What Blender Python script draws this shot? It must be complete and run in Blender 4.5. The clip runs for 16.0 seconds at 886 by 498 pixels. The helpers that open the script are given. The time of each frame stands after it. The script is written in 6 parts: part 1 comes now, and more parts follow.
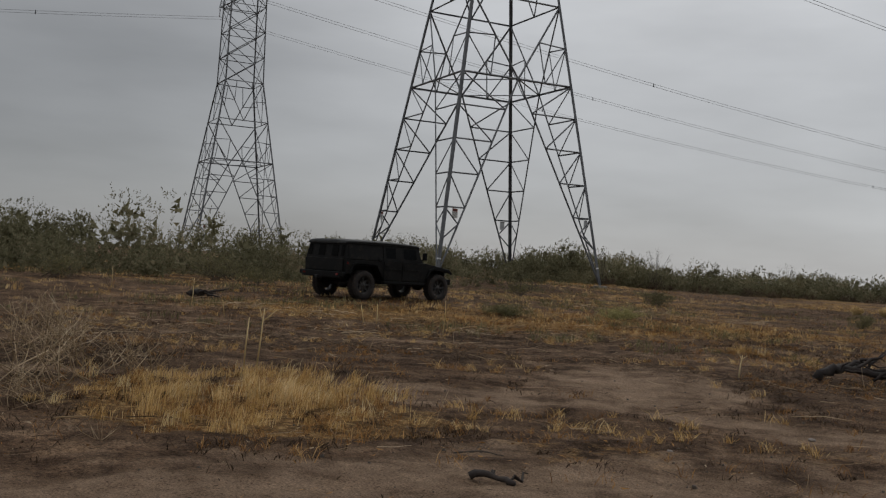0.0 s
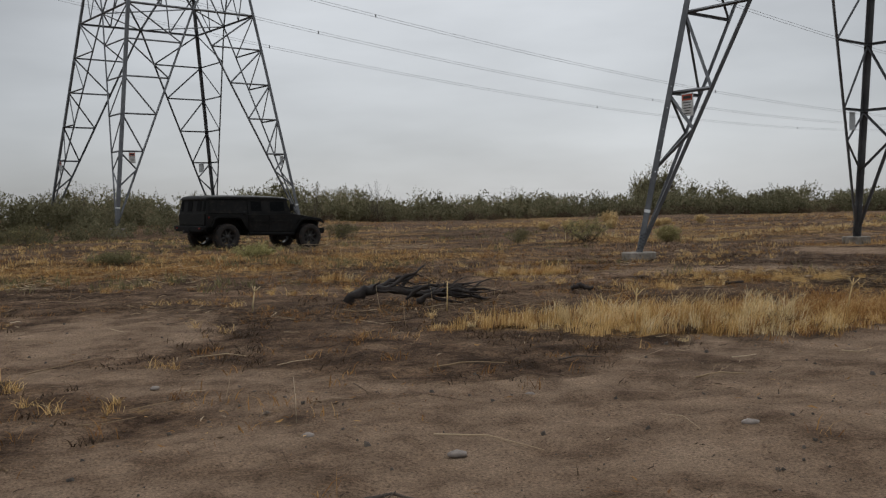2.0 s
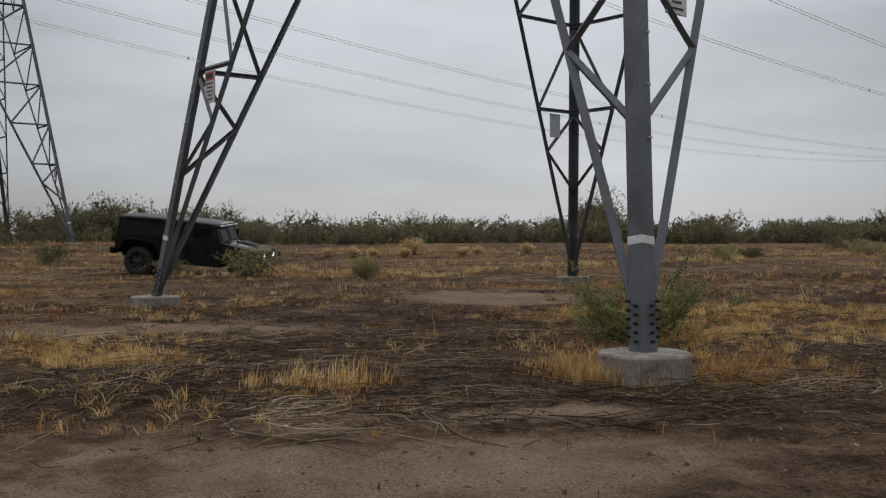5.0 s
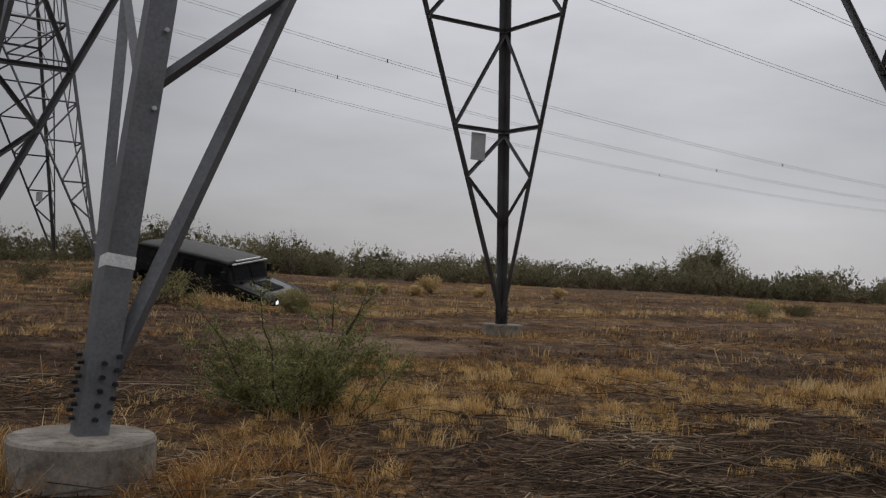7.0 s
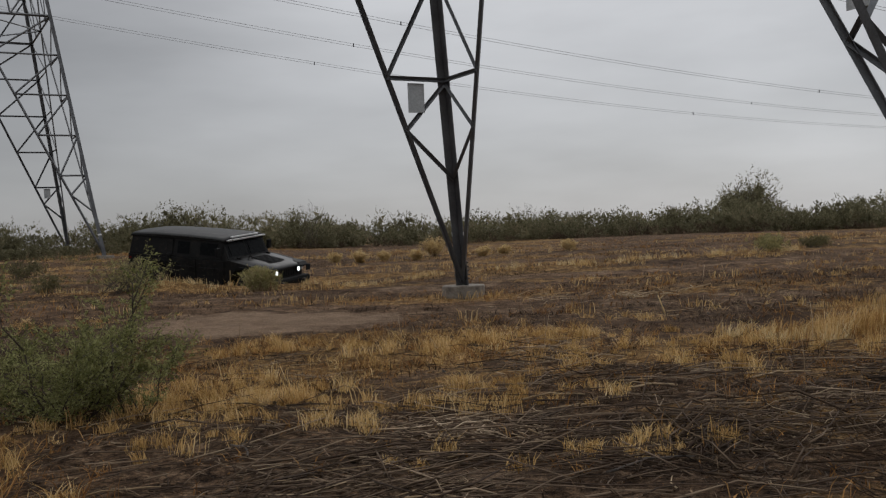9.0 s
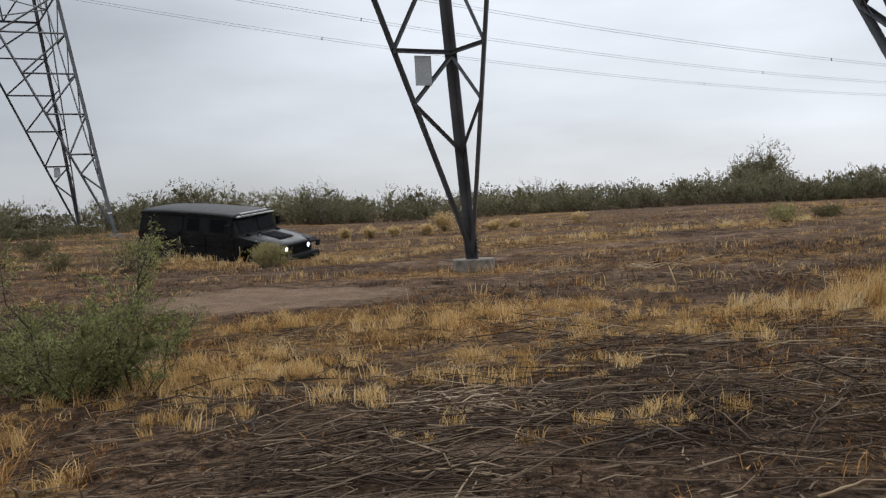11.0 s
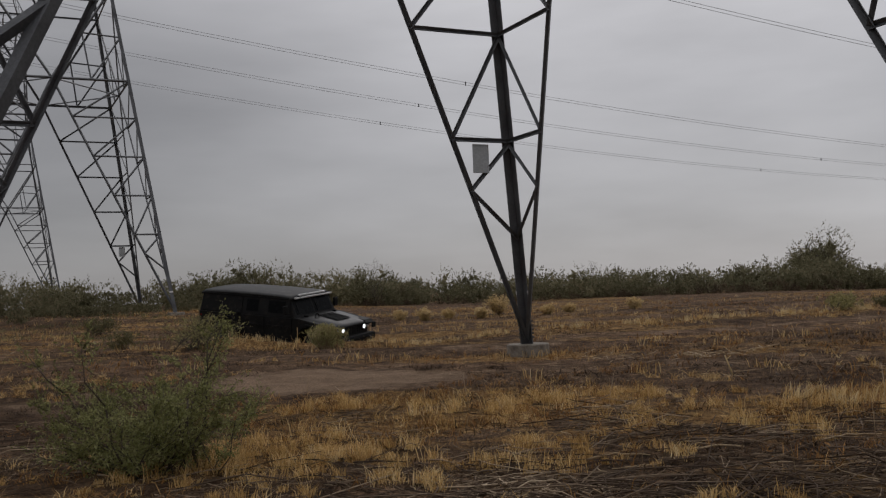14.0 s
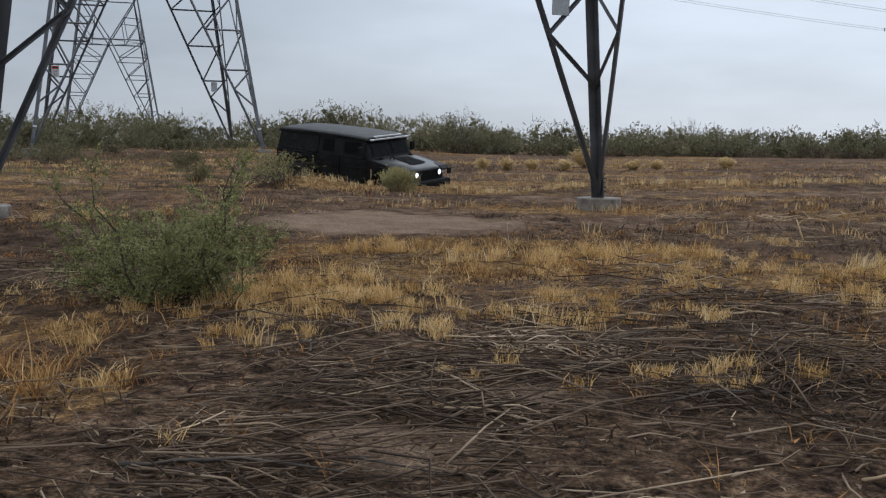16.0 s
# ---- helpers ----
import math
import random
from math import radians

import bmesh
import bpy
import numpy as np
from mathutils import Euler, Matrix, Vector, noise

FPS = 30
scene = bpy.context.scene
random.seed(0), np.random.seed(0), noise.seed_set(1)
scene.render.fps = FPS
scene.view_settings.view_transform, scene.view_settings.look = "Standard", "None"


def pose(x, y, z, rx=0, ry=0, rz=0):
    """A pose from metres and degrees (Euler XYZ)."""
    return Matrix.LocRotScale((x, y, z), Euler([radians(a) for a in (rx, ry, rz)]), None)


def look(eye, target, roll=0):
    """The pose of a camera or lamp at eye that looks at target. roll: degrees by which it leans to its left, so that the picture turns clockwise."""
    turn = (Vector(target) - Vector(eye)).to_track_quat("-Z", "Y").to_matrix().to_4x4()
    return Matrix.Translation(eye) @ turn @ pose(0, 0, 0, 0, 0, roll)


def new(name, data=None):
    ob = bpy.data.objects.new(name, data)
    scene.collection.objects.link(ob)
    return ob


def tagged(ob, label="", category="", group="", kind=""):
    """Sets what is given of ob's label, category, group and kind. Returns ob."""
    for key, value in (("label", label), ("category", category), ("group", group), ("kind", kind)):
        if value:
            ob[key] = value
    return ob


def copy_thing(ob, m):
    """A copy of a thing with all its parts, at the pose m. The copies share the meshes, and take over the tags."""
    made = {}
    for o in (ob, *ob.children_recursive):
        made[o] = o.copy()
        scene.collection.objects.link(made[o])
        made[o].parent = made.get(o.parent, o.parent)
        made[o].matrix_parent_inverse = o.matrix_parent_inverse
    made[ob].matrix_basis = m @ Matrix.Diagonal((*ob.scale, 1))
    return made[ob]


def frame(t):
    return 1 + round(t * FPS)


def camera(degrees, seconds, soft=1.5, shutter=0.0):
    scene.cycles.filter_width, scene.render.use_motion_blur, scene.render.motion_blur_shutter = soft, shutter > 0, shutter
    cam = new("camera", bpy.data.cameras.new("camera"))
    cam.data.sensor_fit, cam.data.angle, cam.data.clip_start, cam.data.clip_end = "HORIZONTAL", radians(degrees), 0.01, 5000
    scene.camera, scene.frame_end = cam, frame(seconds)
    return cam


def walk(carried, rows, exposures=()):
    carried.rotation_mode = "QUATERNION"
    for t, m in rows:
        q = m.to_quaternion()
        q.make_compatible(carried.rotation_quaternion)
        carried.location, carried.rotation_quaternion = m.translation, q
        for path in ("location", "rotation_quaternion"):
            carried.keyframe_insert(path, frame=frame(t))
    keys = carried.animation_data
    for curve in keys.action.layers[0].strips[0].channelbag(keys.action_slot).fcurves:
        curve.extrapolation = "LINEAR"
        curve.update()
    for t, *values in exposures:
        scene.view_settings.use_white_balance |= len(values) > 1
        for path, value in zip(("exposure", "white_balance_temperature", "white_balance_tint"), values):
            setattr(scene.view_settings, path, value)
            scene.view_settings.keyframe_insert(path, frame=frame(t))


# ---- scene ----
cam = camera(48.9, 16.0, soft=1.25)
PATH = [
    (0, (-0.785, -2.572, 1.601), (-1.006, -0.584, 1.633), 3.4),
    (0.5, (0.284, -2.208, 1.548), (0.092, -0.217, 1.584), 1.3),
    (1, (1.25, -1.634, 1.525), (1.453, 0.355, 1.549), -3.1),
    (1.5, (2.275, -1.009, 1.492), (2.574, 0.968, 1.436), -1.3),
    (2, (3.409, -0.484, 1.463), (3.66, 1.499, 1.381), -1.4),
    (2.5, (5.001, 0.418, 1.433), (5.24, 2.4, 1.309), 4.5),
    (3, (6.884, 1.428, 1.384), (7.078, 3.419, 1.358), 2.9),
    (3.5, (8.808, 2.442, 1.402), (9.123, 4.417, 1.43), 2.3),
    (3.7, (9.627, 2.815, 1.421), (10.007, 4.779, 1.429), 0.5),
    (5.8, (17.007, 7.048, 1.33), (17.191, 9.039, 1.259), -1.6),
    (6, (17.511, 7.259, 1.338), (17.717, 9.247, 1.251), -2.8),
    (6.5, (18.745, 8.136, 1.335), (19.009, 10.116, 1.434), 0.2),
    (7, (19.918, 8.681, 1.314), (19.924, 10.681, 1.359), 2.7),
    (7.5, (20.791, 9.224, 1.363), (20.956, 11.217, 1.372), -3.3),
    (8, (21.407, 9.682, 1.38), (21.686, 11.662, 1.378), -4.2),
    (8.5, (21.774, 10.026, 1.368), (21.829, 12.025, 1.349), -0.3),
    (9, (21.92, 10.049, 1.315), (21.827, 12.047, 1.281), -2.4),
    (9.2, (22.004, 10.166, 1.431), (21.895, 12.161, 1.362), -3.1),
    (11.3, (21.917, 10.13, 1.268), (21.795, 12.124, 1.176), -3.1),
    (11.5, (21.904, 10.101, 1.256), (21.76, 12.093, 1.152), -2.7),
    (12, (21.911, 10.159, 1.245), (21.746, 12.15, 1.152), -2.2),
    (12.5, (21.901, 10.096, 1.315), (21.676, 12.083, 1.294), -3.1),
    (13, (21.927, 10.071, 1.26), (21.597, 12.043, 1.325), -1.7),
    (13.5, (21.954, 9.931, 1.294), (21.681, 11.909, 1.411), -3.1),
    (14, (21.925, 9.874, 1.339), (21.706, 11.86, 1.428), -2.3),
    (14.5, (21.924, 9.866, 1.33), (21.679, 11.851, 1.375), -3.5),
    (15, (21.918, 9.948, 1.262), (21.63, 11.927, 1.238), -1.0),
    (15.5, (22.036, 10.105, 1.249), (21.625, 12.059, 1.141), 0.3),
    (16, (22.389, 10.411, 1.258), (21.976, 12.356, 1.043), 0.5),
]
EXPO = [(0.0, -0.30, 6450, 10), (1.0, -0.13, 6350, 10), (2.5, 0.27, 6250, 9), (3.0, 0.46, 6150, 9), (3.5, 0.0, 6200, 10), (6.0, 0.08, 6300, 11), (6.5, 0.12, 6300, 12), (7.0, -0.18, 6450, 13), (7.5, -0.29, 6500, 13), (8.0, -0.16, 6450, 12), (9.0, -0.12, 6450, 11), (11.5, 0.57, 6100, 10), (12.5, 0.57, 6100, 10), (13.5, -0.23, 6450, 13), (14.5, -0.43, 6550, 14), (15.0, -0.16, 6450, 12), (15.5, 0.07, 6300, 11), (16.0, 0.45, 5750, 9)]
walk(cam, [(t, look(eye, target, roll)) for t, eye, target, roll in PATH], EXPO)

# ---- world: an overcast, drizzling sky ----
rnd = random.Random(7)
rng = np.random.default_rng(11)
SUN_ELEV, SUN_AZ = 42.0, 8.0


def sky_world():
    w = bpy.data.worlds.new("overcast_sky")
    w.use_nodes = True
    scene.world = w
    nt = w.node_tree
    nt.nodes.clear()
    nn = nt.nodes.new
    ln = nt.links.new
    out, bg = nn("ShaderNodeOutputWorld"), nn("ShaderNodeBackground")
    sky = nn("ShaderNodeTexSky")
    sky.sky_type = "NISHITA"
    sky.sun_disc = False
    sky.sun_elevation, sky.sun_rotation = radians(SUN_ELEV), radians(SUN_AZ)
    tc, sep = nn("ShaderNodeTexCoord"), nn("ShaderNodeSeparateXYZ")
    ln(tc.outputs["Generated"], sep.inputs[0])
    # cloud deck: soft grey sheet, brighter towards the veiled sun, with broad stratus streaks
    mp = nn("ShaderNodeMapping")
    mp.inputs["Scale"].default_value = (1.4, 1.4, 5.5)
    ln(tc.outputs["Generated"], mp.inputs[0])
    no = nn("ShaderNodeTexNoise")
    no.inputs["Scale"].default_value, no.inputs["Detail"].default_value, no.inputs["Roughness"].default_value = 1.6, 5, 0.5
    ln(mp.outputs[0], no.inputs["Vector"])
    streak = nn("ShaderNodeMapRange")
    streak.inputs[1].default_value, streak.inputs[2].default_value = 0.32, 0.7
    streak.inputs[3].default_value, streak.inputs[4].default_value = 0.80, 1.18
    ln(no.outputs["Fac"], streak.inputs[0])
    az, el = radians(SUN_AZ + 3), radians(17)
    dot = nn("ShaderNodeVectorMath")
    dot.operation = "DOT_PRODUCT"
    dot.inputs[1].default_value = (math.sin(az) * math.cos(el), math.cos(az) * math.cos(el), math.sin(el))
    ln(tc.outputs["Generated"], dot.inputs[0])
    glow = nn("ShaderNodeMapRange")
    glow.interpolation_type = "SMOOTHSTEP"
    glow.inputs[1].default_value, glow.inputs[2].default_value = 0.80, 1.0
    glow.inputs[3].default_value, glow.inputs[4].default_value = 1.0, 1.62
    ln(dot.outputs["Value"], glow.inputs[0])
    lift = nn("ShaderNodeMapRange")
    lift.inputs[1].default_value, lift.inputs[2].default_value = 0.2, 0.9
    lift.inputs[3].default_value, lift.inputs[4].default_value = 1.0, 3.2
    ln(sep.outputs["Z"], lift.inputs[0])
    m1, m2 = nn("ShaderNodeMath"), nn("ShaderNodeMath")
    m1.operation = m2.operation = "MULTIPLY"
    ln(streak.outputs[0], m1.inputs[0])
    ln(glow.outputs[0], m1.inputs[1])
    ln(m1.outputs[0], m2.inputs[0])
    ln(lift.outputs[0], m2.inputs[1])
    deck = nn("ShaderNodeMix")
    deck.data_type = "RGBA"
    deck.blend_type = "MULTIPLY"
    deck.inputs["Factor"].default_value = 1.0
    deck.inputs["A"].default_value = (3.55, 3.62, 3.70, 1)
    ln(m2.outputs[0], deck.inputs["B"])
    mix = nn("ShaderNodeMix")
    mix.data_type = "RGBA"
    mix.inputs["Factor"].default_value = 0.94
    ln(sky.outputs[0], mix.inputs["A"])
    ln(deck.outputs["Result"], mix.inputs["B"])
    ln(mix.outputs["Result"], bg.inputs["Color"])
    bg.inputs["Strength"].default_value = 0.096
    ln(bg.outputs[0], out.inputs[0])


sky_world()
sun = new("sun", bpy.data.lights.new("sun", "SUN"))
sun.data.energy, sun.data.angle, sun.data.color = 0.55, radians(40), (1.0, 0.97, 0.93)
_az, _el = radians(SUN_AZ), radians(SUN_ELEV)
sun.matrix_world = look((0, 0, 50), (-math.sin(_az) * math.cos(_el), -math.cos(_az) * math.cos(_el), 50 - math.sin(_el)))


# ---- materials ----
def node_mat(name, rough=0.8, metal=0.0, spec=0.4):
    m = bpy.data.materials.new(name)
    m.use_nodes = True
    b = m.node_tree.nodes["Principled BSDF"]
    b.inputs["Roughness"].default_value, b.inputs["Metallic"].default_value = rough, metal
    b.inputs["Specular IOR Level"].default_value = spec
    return m, m.node_tree.nodes.new, m.node_tree.links.new, b


def ramp(nn, stops):
    r = nn("ShaderNodeValToRGB")
    e = r.color_ramp.elements
    while len(e) < len(stops):
        e.new(0.5)
    for k, (p, c) in enumerate(stops):
        e[k].position, e[k].color = p, (*c, 1)
    return r


def noise_tex(nn, ln, scale, detail=4, rough=0.55, vec=None):
    n = nn("ShaderNodeTexNoise")
    n.inputs["Scale"].default_value, n.inputs["Detail"].default_value, n.inputs["Roughness"].default_value = scale, detail, rough
    if vec is not None:
        ln(vec, n.inputs["Vector"])
    return n


def mixc(nn, ln, fac, a, b, blend="MIX"):
    m = nn("ShaderNodeMix")
    m.data_type, m.blend_type = "RGBA", blend
    for key, v in (("Factor", fac), ("A", a), ("B", b)):
        if isinstance(v, (int, float)):
            m.inputs[key].default_value = v
        elif isinstance(v, tuple):
            m.inputs[key].default_value = (*v, 1)
        else:
            ln(v, m.inputs[key])
    return m.outputs["Result"]


def worn(name, base, dark, scale=3.0, fine=60.0, rough=0.7, metal=0.0, bump=0.15, spec=0.4, dirt=None):
    """A surface with broad stains, fine grain and a little relief, in the thing's own space."""
    m, nn, ln, b = node_mat(name, rough, metal, spec)
    tc = nn("ShaderNodeTexCoord")
    n1 = noise_tex(nn, ln, scale, 5, 0.6, tc.outputs["Object"])
    n2 = noise_tex(nn, ln, fine, 3, 0.6, tc.outputs["Object"])
    r1 = ramp(nn, [(0.32, dark), (0.68, base)])
    ln(n1.outputs["Fac"], r1.inputs[0])
    r2 = ramp(nn, [(0.25, (0.72, 0.72, 0.72)), (0.75, (1.15, 1.15, 1.15))])
    ln(n2.outputs["Fac"], r2.inputs[0])
    col = mixc(nn, ln, 1.0, r1.outputs[0], r2.outputs[0], "MULTIPLY")
    if dirt:
        n3 = noise_tex(nn, ln, scale * 2.3, 6, 0.7, tc.outputs["Object"])
        r3 = ramp(nn, [(0.52, (0, 0, 0)), (0.72, (1, 1, 1))])
        ln(n3.outputs["Fac"], r3.inputs[0])
        col = mixc(nn, ln, r3.outputs[0], col, dirt)
    ln(col, b.inputs["Base Color"])
    bp = nn("ShaderNodeBump")
    bp.inputs["Strength"].default_value, bp.inputs["Distance"].default_value = bump, 0.01
    ln(n2.outputs["Fac"], bp.inputs["Height"])
    ln(bp.outputs[0], b.inputs["Normal"])
    rr = nn("ShaderNodeMapRange")
    rr.inputs[3].default_value, rr.inputs[4].default_value = rough - 0.12, min(1.0, rough + 0.12)
    ln(n1.outputs["Fac"], rr.inputs[0])
    ln(rr.outputs[0], b.inputs["Roughness"])
    return m


def plant(name, stops, rough=0.75, scale=0.5, translucent=0.25):
    """Leaves or blades: every piece its own tint, drifting in broad patches."""
    m, nn, ln, b = node_mat(name, rough, 0.0, 0.06)
    g = nn("ShaderNodeNewGeometry")
    tc = nn("ShaderNodeTexCoord")
    n = noise_tex(nn, ln, scale, 3, 0.6, g.outputs["Position"])
    add = nn("ShaderNodeMath")
    add.operation = "MULTIPLY_ADD"
    add.inputs[1].default_value = 0.55
    ln(g.outputs["Random Per Island"], add.inputs[0])
    sc = nn("ShaderNodeMath")
    sc.operation = "MULTIPLY_ADD"
    sc.inputs[1].default_value, sc.inputs[2].default_value = 1.3, -0.42
    ln(n.outputs["Fac"], sc.inputs[0])
    ln(sc.outputs[0], add.inputs[2])
    r = ramp(nn, stops)
    ln(add.outputs[0], r.inputs[0])
    ln(r.outputs[0], b.inputs["Base Color"])
    if translucent:
        tr = nn("ShaderNodeBsdfTranslucent")
        ln(r.outputs[0], tr.inputs["Color"])
        mx = nn("ShaderNodeMixShader")
        mx.inputs[0].default_value = translucent
        ln(b.outputs[0], mx.inputs[1])
        ln(tr.outputs[0], mx.inputs[2])
        ln(mx.outputs[0], m.node_tree.nodes["Material Output"].inputs["Surface"])
    return m


def ground_material():
    m, nn, ln, b = node_mat("wet_desert_soil", 0.95, 0.0, 0.04)
    g = nn("ShaderNodeNewGeometry")
    pos = g.outputs["Position"]
    att = nn("ShaderNodeAttribute")
    att.attribute_name = "cover"
    sep = nn("ShaderNodeSeparateColor")
    ln(att.outputs["Color"], sep.inputs[0])
    big, mid = noise_tex(nn, ln, 0.16, 5, 0.6, pos), noise_tex(nn, ln, 1.3, 6, 0.65, pos)
    patch = noise_tex(nn, ln, 2.4, 8, 0.68, pos)
    fine, grit = noise_tex(nn, ln, 9.0, 6, 0.7, pos), noise_tex(nn, ln, 55.0, 4, 0.7, pos)
    soil = ramp(nn, [(0.30, (0.048, 0.030, 0.019)), (0.5, (0.140, 0.092, 0.060)), (0.68, (0.245, 0.171, 0.115))])
    ln(mid.outputs["Fac"], soil.inputs[0])
    sand = ramp(nn, [(0.3, (0.205, 0.138, 0.092)), (0.7, (0.335, 0.240, 0.168))])
    ln(mid.outputs["Fac"], sand.inputs[0])
    straw = ramp(nn, [(0.3, (0.075, 0.042, 0.019)), (0.5, (0.22, 0.135, 0.060)), (0.72, (0.50, 0.35, 0.17))])
    ln(fine.outputs["Fac"], straw.inputs[0])
    litter = ramp(nn, [(0.34, (0.016, 0.011, 0.008)), (0.5, (0.110, 0.072, 0.046)), (0.68, (0.275, 0.192, 0.126))])
    ln(fine.outputs["Fac"], litter.inputs[0])

    def edge(chan, noise, lo, hi, gain):
        a = nn("ShaderNodeMath")
        a.operation = "MULTIPLY_ADD"
        a.inputs[1].default_value = gain
        ln(noise.outputs["Fac"], a.inputs[0])
        ln(chan, a.inputs[2])
        r = nn("ShaderNodeMapRange")
        r.interpolation_type = "SMOOTHSTEP"
        r.inputs[1].default_value, r.inputs[2].default_value = lo, hi
        ln(a.outputs[0], r.inputs[0])
        return r.outputs[0]

    col = mixc(nn, ln, edge(sep.outputs[2], patch, 0.66, 0.92, 1.0), soil.outputs[0], litter.outputs[0])
    col = mixc(nn, ln, edge(sep.outputs[1], patch, 0.74, 0.98, 1.1), col, straw.outputs[0])
    damp = ramp(nn, [(0.35, (0.62, 0.60, 0.59)), (0.65, (1.15, 1.12, 1.08))])
    ln(big.outputs["Fac"], damp.inputs[0])
    col = mixc(nn, ln, 1.0, col, damp.outputs[0], "MULTIPLY")
    pt = ramp(nn, [(0.38, (0.42, 0.40, 0.39)), (0.5, (1, 1, 1)), (0.62, (1.3, 1.27, 1.22))])
    ln(patch.outputs["Fac"], pt.inputs[0])
    col = mixc(nn, ln, 0.8, col, pt.outputs[0], "MULTIPLY")
    clump = noise_tex(nn, ln, 21.0, 5, 0.75, pos)
    cl = ramp(nn, [(0.36, (0.38, 0.36, 0.35)), (0.5, (1, 1, 1)), (0.66, (1.4, 1.35, 1.28))])
    ln(clump.outputs["Fac"], cl.inputs[0])
    col = mixc(nn, ln, 0.9, col, cl.outputs[0], "MULTIPLY")
    stain = ramp(nn, [(0.36, (0.82, 0.80, 0.78)), (0.6, (1.05, 1.04, 1.02))])
    ln(patch.outputs["Fac"], stain.inputs[0])
    earth = mixc(nn, ln, 0.8, sand.outputs[0], stain.outputs[0], "MULTIPLY")
    col = mixc(nn, ln, edge(sep.outputs[0], mid, 0.65, 1.05, 0.7), col, earth)
    vor = nn("ShaderNodeTexVoronoi")
    vor.inputs["Scale"].default_value = 14.0
    ln(pos, vor.inputs["Vector"])
    peb = ramp(nn, [(0.10, (0.30, 0.28, 0.27)), (0.17, (1, 1, 1))])
    ln(vor.outputs["Distance"], peb.inputs[0])
    col = mixc(nn, ln, 0.75, col, peb.outputs[0], "MULTIPLY")
    gr = ramp(nn, [(0.32, (0.42, 0.42, 0.42)), (0.52, (1, 1, 1)), (0.72, (1.55, 1.5, 1.42))])
    ln(grit.outputs["Fac"], gr.inputs[0])
    col = mixc(nn, ln, 1.0, col, gr.outputs[0], "MULTIPLY")
    ln(col, b.inputs["Base Color"])
    h = nn("ShaderNodeMath")
    h.operation = "MULTIPLY_ADD"
    h.inputs[1].default_value = 0.35
    ln(grit.outputs["Fac"], h.inputs[0])
    ln(fine.outputs["Fac"], h.inputs[2])
    bp = nn("ShaderNodeBump")
    bp.inputs["Strength"].default_value, bp.inputs["Distance"].default_value = 1.0, 0.08
    ln(h.outputs[0], bp.inputs["Height"])
    ln(bp.outputs[0], b.inputs["Normal"])
    return m


GROUND = ground_material()
STEEL = worn("weathered_galvanised_steel", (0.155, 0.16, 0.168), (0.085, 0.087, 0.092), 1.6, 40, 0.55, 0.35, 0.1)
CONCRETE = worn("rain_stained_concrete", (0.34, 0.305, 0.26), (0.14, 0.12, 0.10), 3.5, 45, 0.9, 0, 0.5, 0.1, dirt=(0.085, 0.068, 0.05))
BOLT = worn("dark_bolt_steel", (0.05, 0.05, 0.052), (0.025, 0.025, 0.026), 8, 80, 0.5, 0.6)
WHITE_PAINT = worn("white_band_paint", (0.72, 0.72, 0.71), (0.55, 0.55, 0.54), 6, 60, 0.6)
SIGN_WHITE = worn("sign_white_enamel", (0.66, 0.66, 0.64), (0.5, 0.49, 0.47), 4, 50, 0.5)
SIGN_BACK = worn("sign_bare_aluminium", (0.52, 0.54, 0.55), (0.40, 0.42, 0.43), 5, 50, 0.5, 0.3)
SIGN_RED = worn("sign_red_orange", (0.45, 0.07, 0.03), (0.33, 0.05, 0.025), 6, 60, 0.5)
SIGN_INK = worn("sign_black_ink", (0.03, 0.03, 0.03), (0.02, 0.02, 0.02), 6, 60, 0.6)
WIRE = worn("aluminium_conductor", (0.20, 0.20, 0.21), (0.15, 0.15, 0.16), 0.2, 3, 0.55, 0.4)
GLASS_INS = worn("brown_insulator_glaze", (0.10, 0.055, 0.035), (0.06, 0.035, 0.025), 3, 30, 0.25)
PAINT = worn("matt_black_truck_paint", (0.014, 0.014, 0.014), (0.006, 0.006, 0.006), 2.4, 90, 0.6, 0, 0.06, 0.11, dirt=(0.030, 0.025, 0.020))
ROOF_PAINT = worn("weathered_dark_grey_roof_paint", (0.040, 0.040, 0.039), (0.016, 0.016, 0.016), 1.6, 70, 0.58, 0, 0.08, 0.16, dirt=(0.06, 0.056, 0.05))
HOOD_PAINT = worn("wet_black_hood_paint", (0.018, 0.018, 0.018), (0.008, 0.008, 0.008), 1.6, 70, 0.42, 0, 0.08, 0.22)
TRIM = worn("black_plastic_trim", (0.013, 0.013, 0.013), (0.007, 0.007, 0.007), 4, 90, 0.72, 0, 0.1, 0.12)
RUBBER = worn("dusty_tyre_rubber", (0.026, 0.022, 0.020), (0.014, 0.012, 0.011), 5, 70, 0.88, 0, 0.3, dirt=(0.075, 0.048, 0.034))
RIM = worn("scuffed_black_rim", (0.075, 0.072, 0.07), (0.018, 0.018, 0.018), 9, 60, 0.45, 0.3, dirt=(0.10, 0.085, 0.07))
BAR_METAL = worn("brushed_light_bar_metal", (0.62, 0.62, 0.61), (0.45, 0.45, 0.45), 4, 90, 0.35, 0.4)
TAIL_RED = worn("red_tail_lens", (0.16, 0.012, 0.01), (0.1, 0.01, 0.01), 6, 60, 0.25)
DEADWOOD = worn("charred_dead_wood", (0.05, 0.038, 0.032), (0.018, 0.015, 0.014), 6, 40, 0.9, 0, 0.6)
BARK = worn("grey_brown_bark", (0.10, 0.078, 0.06), (0.045, 0.036, 0.03), 7, 60, 0.9, 0, 0.5)
